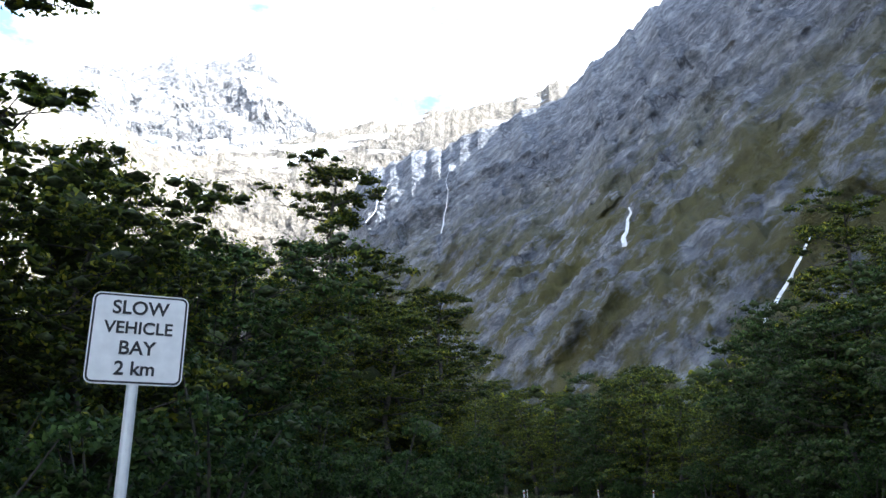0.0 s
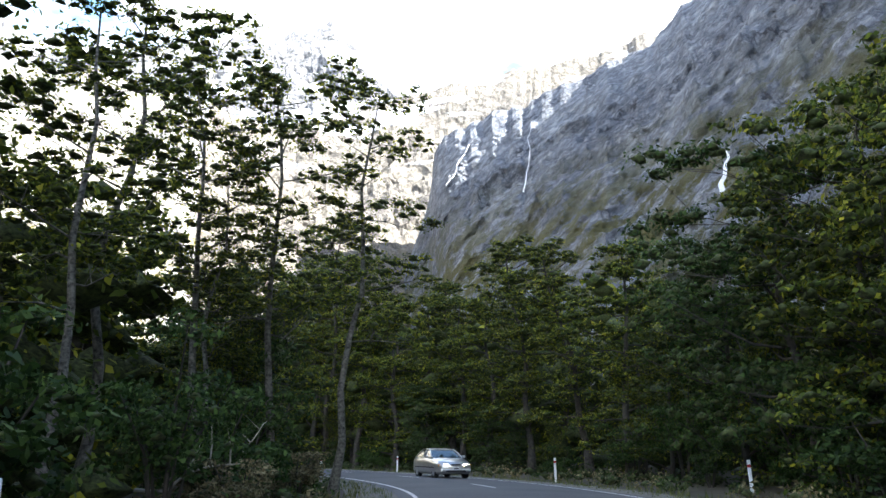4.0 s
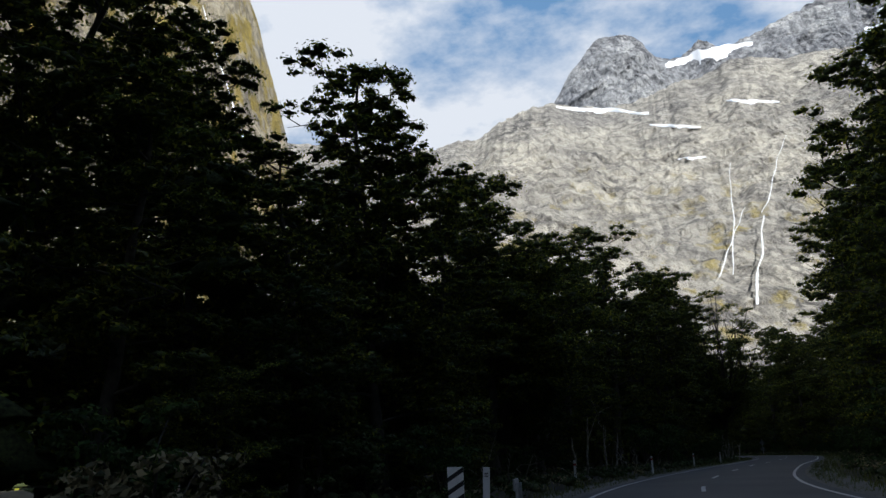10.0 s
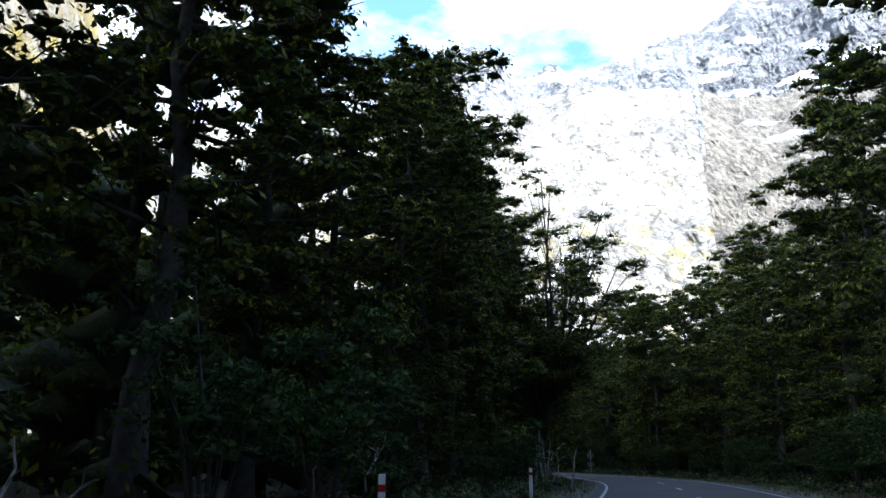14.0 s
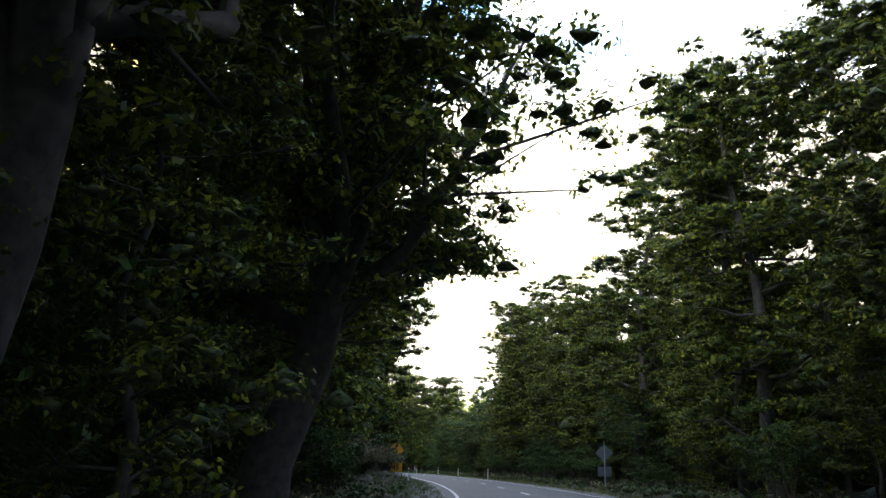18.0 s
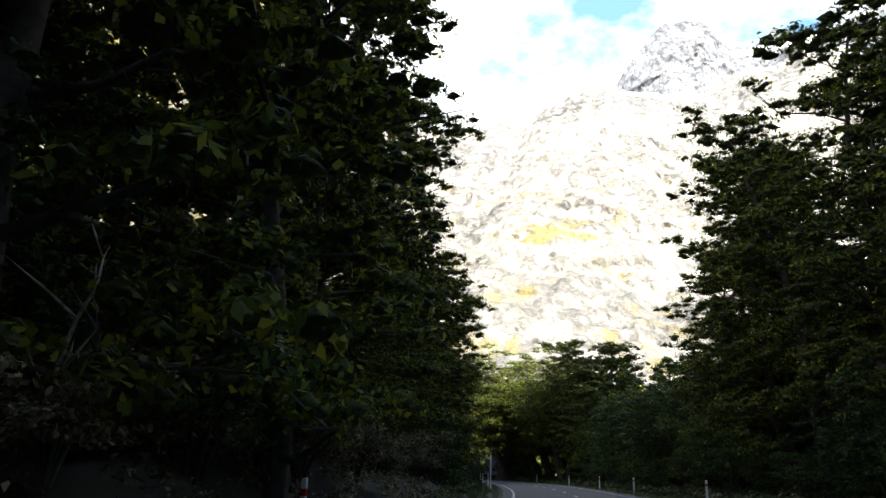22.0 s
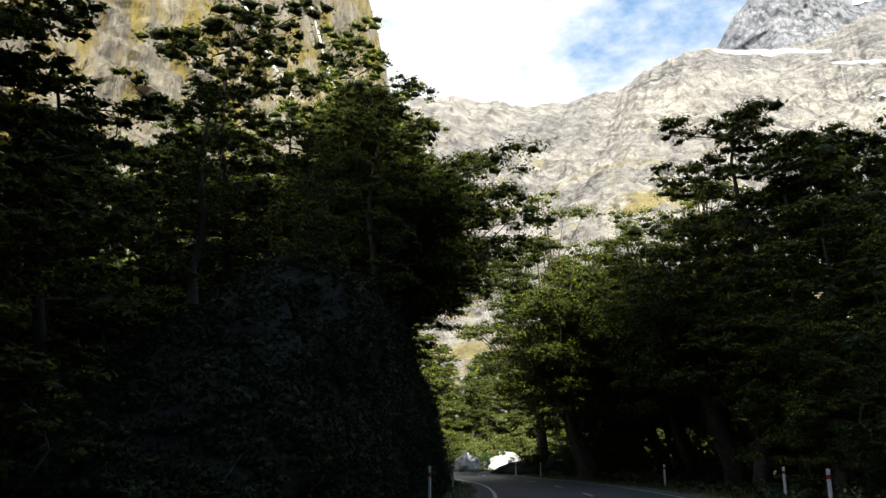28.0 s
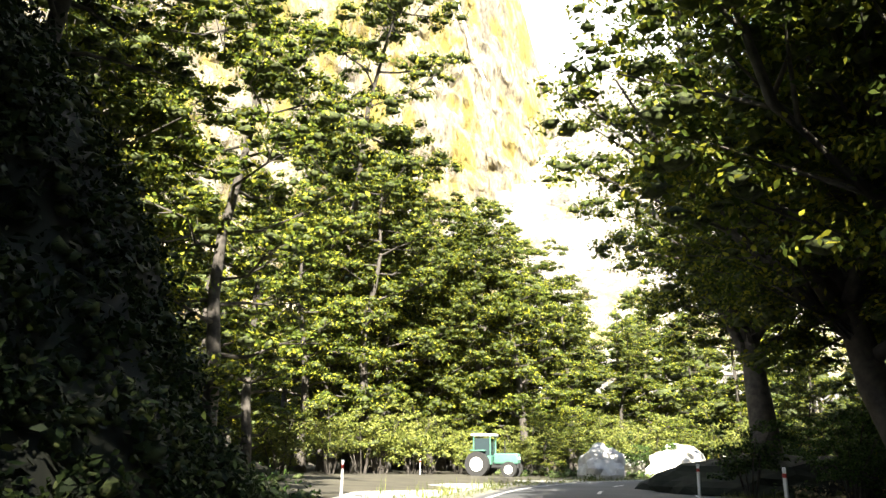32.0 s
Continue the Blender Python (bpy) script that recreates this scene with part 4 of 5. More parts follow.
# ---- edge marker posts ----
def build_post():
    ob = tagged(new("marker_post"), "white roadside marker post with a red band", "marker post", "edge marker posts")
    bm = box((0.10, 0.035, 0.78), (0, 0, 0.39), None, 0.006)
    part("shaft", bm, WHITE, ob)
    part("band", box((0.104, 0.039, 0.09), (0, 0, 0.825), None, 0.004), RED, ob, "red reflective band")
    part("cap", box((0.10, 0.035, 0.13), (0, 0, 0.935), None, 0.012), WHITE, ob)
    return ob


post = build_post()
first_post = True


def stand_post(x, y, lean=0.0):
    global first_post
    m = pose(x, y, -0.02, lean, lean * 0.7, plant_rng.uniform(-15, 15))
    if first_post:
        post.matrix_basis, first_post = m, False
    else:
        copy_thing(post, m)


stand_post(14.7, 52.4, -2.7)
stand_post(13.2, 87.5, -0.9)
stand_post(7.2, 101.4, 0.9)
stand_post(-25.2, 151.6, 2.7)
stand_post(-28.5, 163.0, -1.8)
stand_post(-34.7, 178.6, 0.0)
stand_post(-39.9, 192.6, 1.8)
stand_post(-83.8, 263.3, -2.7)
stand_post(-122.1, 302.7, -0.9)
stand_post(-133.1, 312.4, 0.9)
stand_post(-148.1, 322.8, 2.7)
stand_post(-171.0, 332.5, -1.8)
stand_post(-193.6, 342.4, 0.0)
stand_post(24.8, 54.9, 1.8)
stand_post(27.2, 72.0, -2.7)
stand_post(23.5, 82.7, -0.9)
stand_post(16.9, 101.4, 0.9)
stand_post(7.9, 112.5, 2.7)
stand_post(-92.5, 286.3, -1.8)
stand_post(-105.6, 299.3, 0.0)
stand_post(-116.4, 309.4, 1.8)
stand_post(-134.2, 326.2, -2.7)
stand_post(-128.7, 319.9, -0.9)
stand_post(-145.5, 333.2, 0.9)
stand_post(-163.7, 340.5, 2.7)
stand_post(-170.5, 343.5, -1.8)


# ---- undergrowth and verge ----
def undergrowth(side, seed):
    rng = np.random.default_rng(seed)
    pads, dry = [], []
    for t in np.arange(-5.5, 40.5, 0.045):
        rows = LEFT if side < 0 else RIGHT
        off, h, _ = profile(rows, t)
        for _ in range(2):
            o = rng.uniform(5.3, min(off, 12) + 1.5)
            p, _d = on_road(t + rng.uniform(-0.03, 0.03), side * o)
            r = rng.uniform(0.25, 0.6) * (0.6 + 0.08 * o)
            if clear_of_road(p.x, p.y) > 5.2 and not in_bay(p.x, p.y):
                (dry if rng.random() < 0.25 else pads).append((p.x, p.y, r * 0.25, r, r * 0.75, 42))
    ob = tagged(new("undergrowth"), "low ferns and scrub between the road and the trees", "undergrowth", kind="stuff")
    hang("fern_cover", leaf_mesh("fern_cover", pads, 0.058, LEAF_DARK, rng, 4, 0.5, 0.7), ob)
    hang("dry_cover", leaf_mesh("dry_cover", dry, 0.06, LEAF_DRY, rng, 4, 0.45, 0.9), ob, "dry brown ferns and grass")


def verge_grass(side, seed):
    rng = np.random.default_rng(seed)
    verts, faces = [], []
    for t in np.arange(-5.5, 40.5, 0.02):
        for _ in range(3):
            o = 3.62 + abs(rng.normal(0, 1.0))
            if o > 6.5:
                continue
            p, _d = on_road(t, side * o)
            if clear_of_road(p.x, p.y) < 3.55:
                continue
            hgt = rng.uniform(0.06, 0.16) * (0.7 + 0.7 * (o - 3.5))
            for _b in range(4):
                a = rng.uniform(0, 6.28)
                x, y = p.x + rng.normal(0, 0.07), p.y + rng.normal(0, 0.07)
                n0 = len(verts)
                lx, ly = math.cos(a) * 0.014, math.sin(a) * 0.014
                verts += [(x - ly, y + lx, -0.06), (x + ly, y - lx, -0.06), (x + lx * 6 + rng.normal(0, 0.05), y + ly * 6, hgt * rng.uniform(0.7, 1.4))]
                faces.append((n0, n0 + 1, n0 + 2))
    tagged(new("verge_grass", mesh_of("verge_grass", verts, faces, GRASS)), "rough green and straw-coloured grass on the verge", "grass", kind="stuff")


for side, seed in ((-1, 201), (1, 202)):
    undergrowth(side, seed)
    verge_grass(side, seed + 10)


# ---- banks and boulders ----
def bank(name, t0, t1, foot, top, height, label, material, seed, steep=0.25):
    """A rough earth and rock bank along the left of the road."""
    verts, faces = [], []
    nt, nv = 60, 16
    for i in range(nt + 1):
        f = i / nt
        end = min(1.0, f * 5, (1 - f) * 9)
        for j in range(nv + 1):
            v = j / nv
            if v < 0.6:
                o, z = foot + (top - foot) * steep * (v / 0.6) ** 1.5, height * (v / 0.6)
            else:
                w = (v - 0.6) / 0.4
                o, z = foot + (top - foot) * (steep + (1 - steep) * w), height * (1 - 0.9 * w ** 2)
            p, d = on_road(t0 + (t1 - t0) * f, o)
            q = (p.x * 0.55 + seed, p.y * 0.55, z * 0.5)
            n1, n2 = noise.fractal(q, 0.8, 2.1, 4), noise.fractal((q[0] * 3, q[1] * 3, q[2] * 3), 0.9, 2.0, 3)
            side = Vector((d.y, -d.x))
            k = 0.55 * n1 + 0.3 * n2
            verts.append((p.x + side.x * k, p.y + side.y * k, -0.12 + z * (0.12 + 0.88 * end) + 0.35 * n1 * min(1, z)))
    for i in range(nt):
        for j in range(nv):
            a = i * (nv + 1) + j
            faces.append((a, a + 1, a + nv + 2, a + nv + 1))
    ob = tagged(new(name), label, "bank")
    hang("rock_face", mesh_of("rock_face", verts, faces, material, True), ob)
    rng = np.random.default_rng(int(seed * 10) + 3)
    pads = []
    for _ in range(8500 if seed < 5 else 900):
        i, j, f = rng.integers(nt), rng.integers(nv), rng.uniform(0, 1, 2)
        a = Vector(verts[i * (nv + 1) + j]).lerp(Vector(verts[(i + 1) * (nv + 1) + j]), f[0])
        v = a.lerp(Vector(verts[i * (nv + 1) + j + 1]), f[1])
        r = rng.uniform(0.15, 0.48)
        pads.append((v[0], v[1], v[2], r, r * 0.8, 36))
    hang("plant_cover", leaf_mesh("plant_cover", pads, 0.043, BANK_FERN_SHADED if seed < 5 else LEAF_DRY, rng, 4, 0.35, 0.8), ob, "ferns and moss hanging on the face")
    return ob


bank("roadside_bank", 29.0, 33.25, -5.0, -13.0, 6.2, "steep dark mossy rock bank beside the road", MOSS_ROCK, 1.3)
bank("fern_bank", 21.2, 25.4, -5.6, -11.0, 1.7, "low bank covered with dry brown scrub", SOIL, 7.7, 0.55)
for i in range(46):
    t = 21.3 + 4.0 * (i / 46) + plant_rng.uniform(-0.05, 0.05)
    p, _ = on_road(t, plant_rng.uniform(-8.4, -6.2))
    plant("fern", p.x, p.y, plant_rng.uniform(0.7, 1.3), z=1.0)
for i in range(26):
    t = 5.0 + 6.0 * i / 26
    p, _ = on_road(t, plant_rng.uniform(-7.2, -5.8))
    plant("fern", p.x, p.y, plant_rng.uniform(0.6, 1.1))
for i in range(20):
    t = 0.2 + 2.6 * i / 20
    p, _ = on_road(t, plant_rng.uniform(-7.6, -6.0))
    plant("fern" if i % 3 == 0 else "shrub", p.x, p.y, plant_rng.uniform(0.6, 0.9))
for t, o, size in ((29.8, -7.0, 0.30), (30.5, -7.0, 0.46), (31.2, -7.4, 0.74), (31.8, -7.6, 0.68), (32.4, -7.6, 0.6), (32.9, -7.6, 0.55), (29.5, -8.8, 0.3), (30.2, -8.4, 0.42), (30.9, -8.6, 0.72), (31.5, -8.8, 0.95), (32.1, -9.0, 0.9), (32.7, -9.2, 0.75)):
    p, _ = on_road(t, o)
    plant("tall", p.x, p.y, size, z=4.2)


def boulder(x, y, r, label, material, seed, squash=0.75, z=0.0):
    bm = bmesh.new()
    bmesh.ops.create_icosphere(bm, subdivisions=3, radius=1.0)
    for v in bm.verts:
        n1 = noise.fractal(v.co * 1.1 + Vector((seed, 0, 0)), 0.8, 2.0, 4)
        v.co *= 1 + 0.35 * n1
        v.co = Vector((v.co.x * r, v.co.y * r * 0.85, v.co.z * r * squash))
    me = bpy.data.meshes.new("boulder")
    bm.to_mesh(me)
    bm.free()
    me.materials.append(material)
    ob = tagged(new("boulder", me), label, "boulder", "roadside boulders")
    ob.matrix_basis = pose(x, y, z + r * squash * 0.45, 0, 0, seed * 50)
    return ob


boulder(-190.5, 352.2, 1.35, "large pale boulder beside the road", BOULDER, 1.0, 0.95)
for i, (x, y, r) in enumerate(((-196, 361, 1.6), (-198, 363.5, 2.0), (-195, 365, 1.2), (-199, 360, 1.1), (-193.5, 358, 0.7))):
    boulder(x, y, r, "pale broken boulder in a sunlit heap", BOULDER, 2.0 + i)
boulder(18.5, 124.5, 0.8, "mossy grey boulder on the verge", MOSS_ROCK, 9.0)
boulder(-34.0, 158.5, 0.5, "mossy stone on the verge", MOSS_ROCK, 11.0)

# mound with the old leaning tree
mound = tagged(new("mound"), "earth mound at the foot of an old tree", "mound")
mb = bmesh.new()
bmesh.ops.create_icosphere(mb, subdivisions=4, radius=1.0)
for v in mb.verts:
    v.co *= 1 + 0.2 * noise.fractal(v.co * 1.6, 0.8, 2.0, 4)
    v.co = Vector((v.co.x * 4.2, v.co.y * 3.0, v.co.z * 1.5))
part("earth", mb, MOSS_ROCK, mound)
mound.matrix_basis = pose(-172.5, 348.2, -0.2, 0, 0, 50)


def old_tree(x, y, z, lean_way, seed, h=13.0, spread=6.0):
    """A thick old beech whose trunk forks and leans."""
    rng = np.random.default_rng(seed)
    ob = tagged(new("old_beech_tree"), "old gnarled beech with a thick forked leaning trunk", "tree")
    a = radians(lean_way)
    way = Vector((math.cos(a), math.sin(a), 0))
    pts = [Vector((0, 0, -0.5)), Vector((0, 0, 1.2)) + way * 0.2, Vector((0, 0, 3.0)) + way * 0.9, Vector((0, 0, 5.0)) + way * 1.3]
    pieces, pads = [tube_data(pts, [0.62, 0.48, 0.4, 0.32], 10)], []
    for i in range(11):
        b = a + rng.uniform(-2.4, 2.4) if i else a + math.pi
        base = pts[2].lerp(pts[3], rng.uniform(0, 1)) if i < 6 else pts[3]
        goal = (h - base.z) * (0.3 + 0.68 * ((i * 0.618) % 1.0))
        out = spread * math.sqrt(max(0.1, 1 - (goal / (h - base.z)) ** 2)) * rng.uniform(0.7, 1.1)
        bough, tube = limb(base, b, out, goal, 0.22, rng, 7)
        pieces.append(tube)
        for k in range(14):
            q = 0.25 + 0.77 * (k + rng.uniform(0, 1)) / 14
            p = on_limb(bough, q)
            r = rng.uniform(0.8, 1.6)
            side = Vector((rng.normal(0, 1.3), rng.normal(0, 1.3), rng.normal(0.2, 0.7)))
            pieces.append(tube_data([on_limb(bough, max(q - 0.2, 0.05)), p + side], [0.05, 0.012], 4))
            pads.append((p.x + side.x, p.y + side.y, p.z + side.z, r, r * rng.uniform(0.3, 0.42), int(210 * r * r) + 24))
    v, f = joined(pieces)
    hang("trunk", mesh_of("trunk", v, f, BARK, True), ob, "thick dark forked trunk")
    hang("crown", leaf_mesh("crown", sprays(pads, rng, 6), 0.07, LEAF, rng, 4, 0.45), ob, "layered olive green leaves")
    ob.matrix_basis = pose(x, y, z)
    return ob


old_tree(-172.0, 347.6, 0.9, 150, 401, 19, 8.0)
for x, y, way, seed, h, spread in ((-160.2, 347.5, 200, 402, 19, 6.0), (-143.5, 336.0, 240, 403, 14.5, 4.5), (-146.0, 339.5, 230, 408, 14.5, 5.5), (-150.8, 341.8, 215, 409, 15, 5.5), (-158.2, 340.2, 215, 416, 19, 5.5), (-163.5, 344.5, 205, 418, 20, 6.0), (-168.0, 354.5, 190, 419, 20, 6.0),
                                   (-155.6, 344.6, 220, 410, 18.5, 5.5), (-165.4, 350.0, 190, 411, 18, 6.0), (-153.0, 348.5, 210, 412, 20, 5.5), (-162.5, 354.0, 200, 413, 20, 5.5),
                                   (-54.7, 221.0, 10, 417, 23, 8.5), (-59.0, 228.6, 40, 404, 22, 8.0), (-34.4, 156.4, 10, 414, 13.5, 4.0)):
    old_tree(x, y, -0.1, way, seed, h, spread)
old_tree(-150.5, 320.3, 4.6, 65, 406, 10, 5.5)
old_tree(-156.0, 323.6, 4.4, 60, 407, 9, 5.5)
old_tree(-145.8, 316.4, 4.6, 60, 415, 10, 4.5)


def dead_branch(x, y, z, length, turn, tilt, seed):
    rng = np.random.default_rng(seed)
    pts = [Vector((0, 0, 0))]
    for k in range(5):
        pts.append(pts[-1] + Vector((rng.normal(0, 0.12), rng.normal(0, 0.12), 0.2)) * length)
    pieces = [tube_data(pts, [0.032, 0.028, 0.024, 0.02, 0.013, 0.005], 6)]
    for k in (2, 3, 4):
        q = pts[k] + Vector((rng.normal(0, 0.2), rng.normal(0, 0.2), 0.16)) * length
        pieces.append(tube_data([pts[k], pts[k].lerp(q, 0.5) + Vector((0.03, 0, 0.03)), q], [0.02, 0.015, 0.004], 5))
    v, f = joined(pieces)
    ob = tagged(new("dead_branch", mesh_of("dead_branch", v, f, DEAD, True)), "bare bleached dead branch in the scrub", "dead branch", "dead branches")
    ob.matrix_basis = pose(x, y, z, tilt, 0, turn)
    return ob


for i in range(60):
    t = (5.4, 8.2, 12.4, 13.6, 16.2, 21.6, 28.6, 3.2)[i % 8] + plant_rng.uniform(-0.9, 1.3)
    off, h, kind = profile(LEFT, t)
    p, _ = on_road(t, -min(off, 9.5) + plant_rng.uniform(0.2, 1.6))
    if clear_of_road(p.x, p.y) > 5.8:
        dead_branch(p.x, p.y, plant_rng.uniform(-0.1, 0.5), plant_rng.uniform(0.8, 2.4), plant_rng.uniform(0, 360), plant_rng.choice((8, 20, 35, 60)), 500 + i)


for x, y, z, length, turn, tilt, seed in ((-47.0, 208.6, 0.6, 2.0, 70, 12, 610), (-47.4, 209.1, 0.5, 1.8, 250, 20, 611), (-84.5, 260.5, 1.2, 2.2, 40, 10, 601), (-50.0, 212.2, 0.3, 2.6, 20, 6, 612), (-50.5, 211.9, 0.3, 2.0, 120, 12, 613), (-49.5, 213.0, 0.3, 1.9, 200, 9, 614), (-49.2, 213.4, 0.3, 1.6, 300, 16, 615), (-84.0, 260.2, 2.1, 2.2, 200, 18, 602), (-9.6, 118.1, 1.8, 3.0, 90, 14, 603),
                                          (-9.9, 119.8, 1.8, 1.8, 30, 22, 604), (-8.9, 117.1, 1.8, 2.2, 300, 40, 605), (-34.7, 165.6, 2.5, 2.6, 0, 8, 606),
                                          (-34.5, 167.1, 2.2, 2.2, 120, 12, 607), (-35.3, 162.3, 2.4, 2.0, 220, 25, 608), (28.5, 100.2, 5.6, 4.0, 60, 6, 609)):
    dead_branch(x, y, max(z - 0.4, -0.1), length, turn, tilt, seed)


def broken_trunk(x, y, height, r, seed, tilt=0.0):
    """A dead standing trunk, snapped off at the top, with stubs of limbs."""
    rng = np.random.default_rng(seed)
    pts = [Vector((rng.normal(0, 0.06), rng.normal(0, 0.06), height * k / 5 - 0.2)) for k in range(6)]
    pieces = [tube_data(pts, [r * (1.25, 1.0, 0.95, 0.85, 0.8, 0.55)[k] for k in range(6)], 9)]
    for k in range(3):
        a, base = rng.uniform(0, 6.28), pts[2 + k]
        tip = base + Vector((math.cos(a), math.sin(a), rng.uniform(0.3, 1.0))) * rng.uniform(0.25, 0.7)
        pieces.append(tube_data([base, base.lerp(tip, 0.6), tip], [r * 0.35, r * 0.25, r * 0.08], 6))
    for k in range(4):
        a = 1.57 * k + rng.uniform(-0.4, 0.4)
        base = pts[5] + Vector((math.cos(a), math.sin(a), -0.3)) * r * 0.4
        pieces.append(tube_data([base, base + Vector((0, 0, rng.uniform(0.1, 0.35)))], [r * 0.3, 0.006], 4))
    v, f = joined(pieces)
    ob = tagged(new("broken_trunk", mesh_of("broken_trunk", v, f, DEAD, True)), "pale bleached dead trunk snapped off in the scrub", "dead trunk", "broken trunks")
    ob.matrix_basis = pose(x, y, 0, tilt, -tilt * 0.6, seed * 40) @ Matrix.Diagonal((0.62, 0.62, 1, 1))


for x, y, height, r, seed, tilt in ((-49.1, 211.6, 3.2, 0.12, 621, 3), (-49.0, 210.7, 2.2, 0.13, 622, -4), (-49.7, 213.6, 2.4, 0.09, 623, 5), (-49.5, 212.9, 2.5, 0.10, 624, -3), (-44.6, 205.6, 1.9, 0.07, 625, 8),
                                    (-33.4, 163.6, 3.4, 0.11, 626, 6), (-33.9, 166.4, 3.0, 0.10, 627, -5), (-32.6, 161.4, 2.2, 0.12, 628, 3), (-35.4, 169.4, 2.6, 0.09, 629, -8), (-83.4, 259.0, 2.6, 0.08, 630, 10)):
    broken_trunk(x, y, height, r, seed, tilt)


# ---- signs ----
def text_mesh(text, size, material, name="lettering"):
    cu = bpy.data.curves.new(name, "FONT")
    cu.body, cu.size, cu.align_x, cu.align_y, cu.extrude, cu.offset = text, size, "CENTER", "CENTER", 0.002, size * 0.02
    tmp = bpy.data.objects.new("text_source", cu)
    me = bpy.data.meshes.new_from_object(tmp)
    bpy.data.objects.remove(tmp)
    bpy.data.curves.remove(cu)
    me.materials.clear()
    me.materials.append(material)
    return me


def rounded(w, h, r, seg=5):
    pts = []
    for cx, cz, a0 in ((w / 2 - r, h / 2 - r, 0), (-w / 2 + r, h / 2 - r, 90), (-w / 2 + r, -h / 2 + r, 180), (w / 2 - r, -h / 2 + r, 270)):
        for k in range(seg + 1):
            a = radians(a0 + 90 * k / seg)
            pts.append((cx + r * math.cos(a), cz + r * math.sin(a)))
    return pts


def set_part(ob, x, y, z, ry=0.0):
    ob.matrix_basis = pose(x, y, z, 0, ry, 0)
    return ob


slow = tagged(new("slow_vehicle_sign"), "white rectangular road sign with black lettering on a white post", "road sign")
part("post", rod(0.045, 0.045, 2.7, (0, 0.05, 1.25)), WHITE, slow)
set_part(part("panel", plate(rounded(0.72, 0.72, 0.06), 0.012), WHITE, slow), 0, 0, 2.28)
edge = part("border", plate(rounded(0.70, 0.70, 0.05), 0.002), BLACK, slow, "thin black border")
set_part(edge, 0, -0.003, 2.28)
set_part(part("face", plate(rounded(0.67, 0.67, 0.04), 0.002), WHITE, slow), 0, -0.006, 2.28)
for k, word in enumerate(("SLOW", "VEHICLE", "BAY", "2 km")):
    lett = hang("lettering", text_mesh(word, 0.15 if word != "VEHICLE" else 0.135, BLACK), slow, "black capital letters" if k < 3 else "black distance lettering")
    lett.matrix_basis = pose(0, -0.009, 2.52 - 0.16 * k, 90, 0, 0)
slow.matrix_basis = pose(-1.3, 6.5, -0.05, 0, 0, 12)


def curve_sign(x, y, turn, label):
    ob = tagged(new("curve_warning_sign"), label, "road sign")
    part("post", rod(0.04, 0.04, 3.0, (0, 0.05, 1.3)), STEEL, ob)
    d = 0.75 / math.sqrt(2)
    set_part(part("diamond_panel", plate([(0, d), (-d, 0), (0, -d), (d, 0)], 0.01), ORANGE, ob, "yellow diamond panel"), 0, 0, 2.12)
    set_part(part("panel_back", plate([(0, d), (-d, 0), (0, -d), (d, 0)], 0.004), SIGN_BACK, ob, "grey metal back"), 0, 0.012, 2.12)
    pts = [Vector((-0.05, 0, -0.34)), Vector((-0.05, 0, -0.20)), Vector((0.06, 0, -0.10)), Vector((0.07, 0, -0.01)), Vector((-0.05, 0, 0.06)), Vector((-0.05, 0, 0.14)), Vector((0.02, 0, 0.22))]
    w = 0.038
    bm = bmesh.new()
    rows = []
    for i, p in enumerate(pts):
        dd = (pts[min(i + 1, 6)] - pts[max(i - 1, 0)]).normalized()
        s = Vector((dd.z, 0, -dd.x)) * w
        rows.append((bm.verts.new(p - s), bm.verts.new(p + s)))
    for r1, r2 in zip(rows, rows[1:]):
        bm.faces.new((r1[0], r1[1], r2[1], r2[0]))
    dd = (pts[6] - pts[5]).normalized()
    s = Vector((dd.z, 0, -dd.x))
    bm.faces.new([bm.verts.new(q) for q in (pts[6] - s * 0.1, pts[6] + s * 0.1, pts[6] + dd * 0.16)])
    set_part(part("arrow", bm, BLACK, ob, "black winding arrow"), 0, -0.004, 2.12)
    set_part(part("speed_panel", plate(rounded(0.82, 0.56, 0.05), 0.01), ORANGE, ob, "yellow speed panel"), 0, 0, 1.06)
    set_part(part("speed_panel_back", plate(rounded(0.82, 0.56, 0.05), 0.004), SIGN_BACK, ob, "grey metal back"), 0, 0.012, 1.06)
    num = hang("lettering", text_mesh("45", 0.46, BLACK), ob, "black number 45")
    num.matrix_basis = pose(0, -0.004, 1.05, 90, 0, 0)
    ob.matrix_basis = pose(x, y, -0.05, 0, 0, turn)
    return ob


curve_sign(-80.2, 257.6, 50, "yellow winding road sign with 45 speed plate")
curve_sign(-68.4, 262.8, 222, "back of a winding road sign on a pole")

give = tagged(new("give_way_sign"), "backs of a triangle sign and plate on a white pole", "road sign")
part("post", rod(0.045, 0.045, 2.4, (0, 0, 1.05)), WHITE, give)
set_part(part("triangle_panel", plate([(-0.43, 0.2), (0.43, 0.2), (0.06, -0.42), (-0.06, -0.42)], 0.01), SIGN_BACK, give, "grey back of an inverted triangle"), 0, 0.05, 1.72)
set_part(part("lower_panel", plate(rounded(0.84, 0.22, 0.04), 0.01), SIGN_BACK, give, "grey back of a narrow plate"), 0, 0.05, 1.12)
for z in (1.62, 1.74):
    set_part(part("bracket", rod(0.06, 0.06, 0.05), STEEL, give), 0, 0, z)
give.matrix_basis = pose(-113.2, 294.5, -0.05, 0, 0, 52)


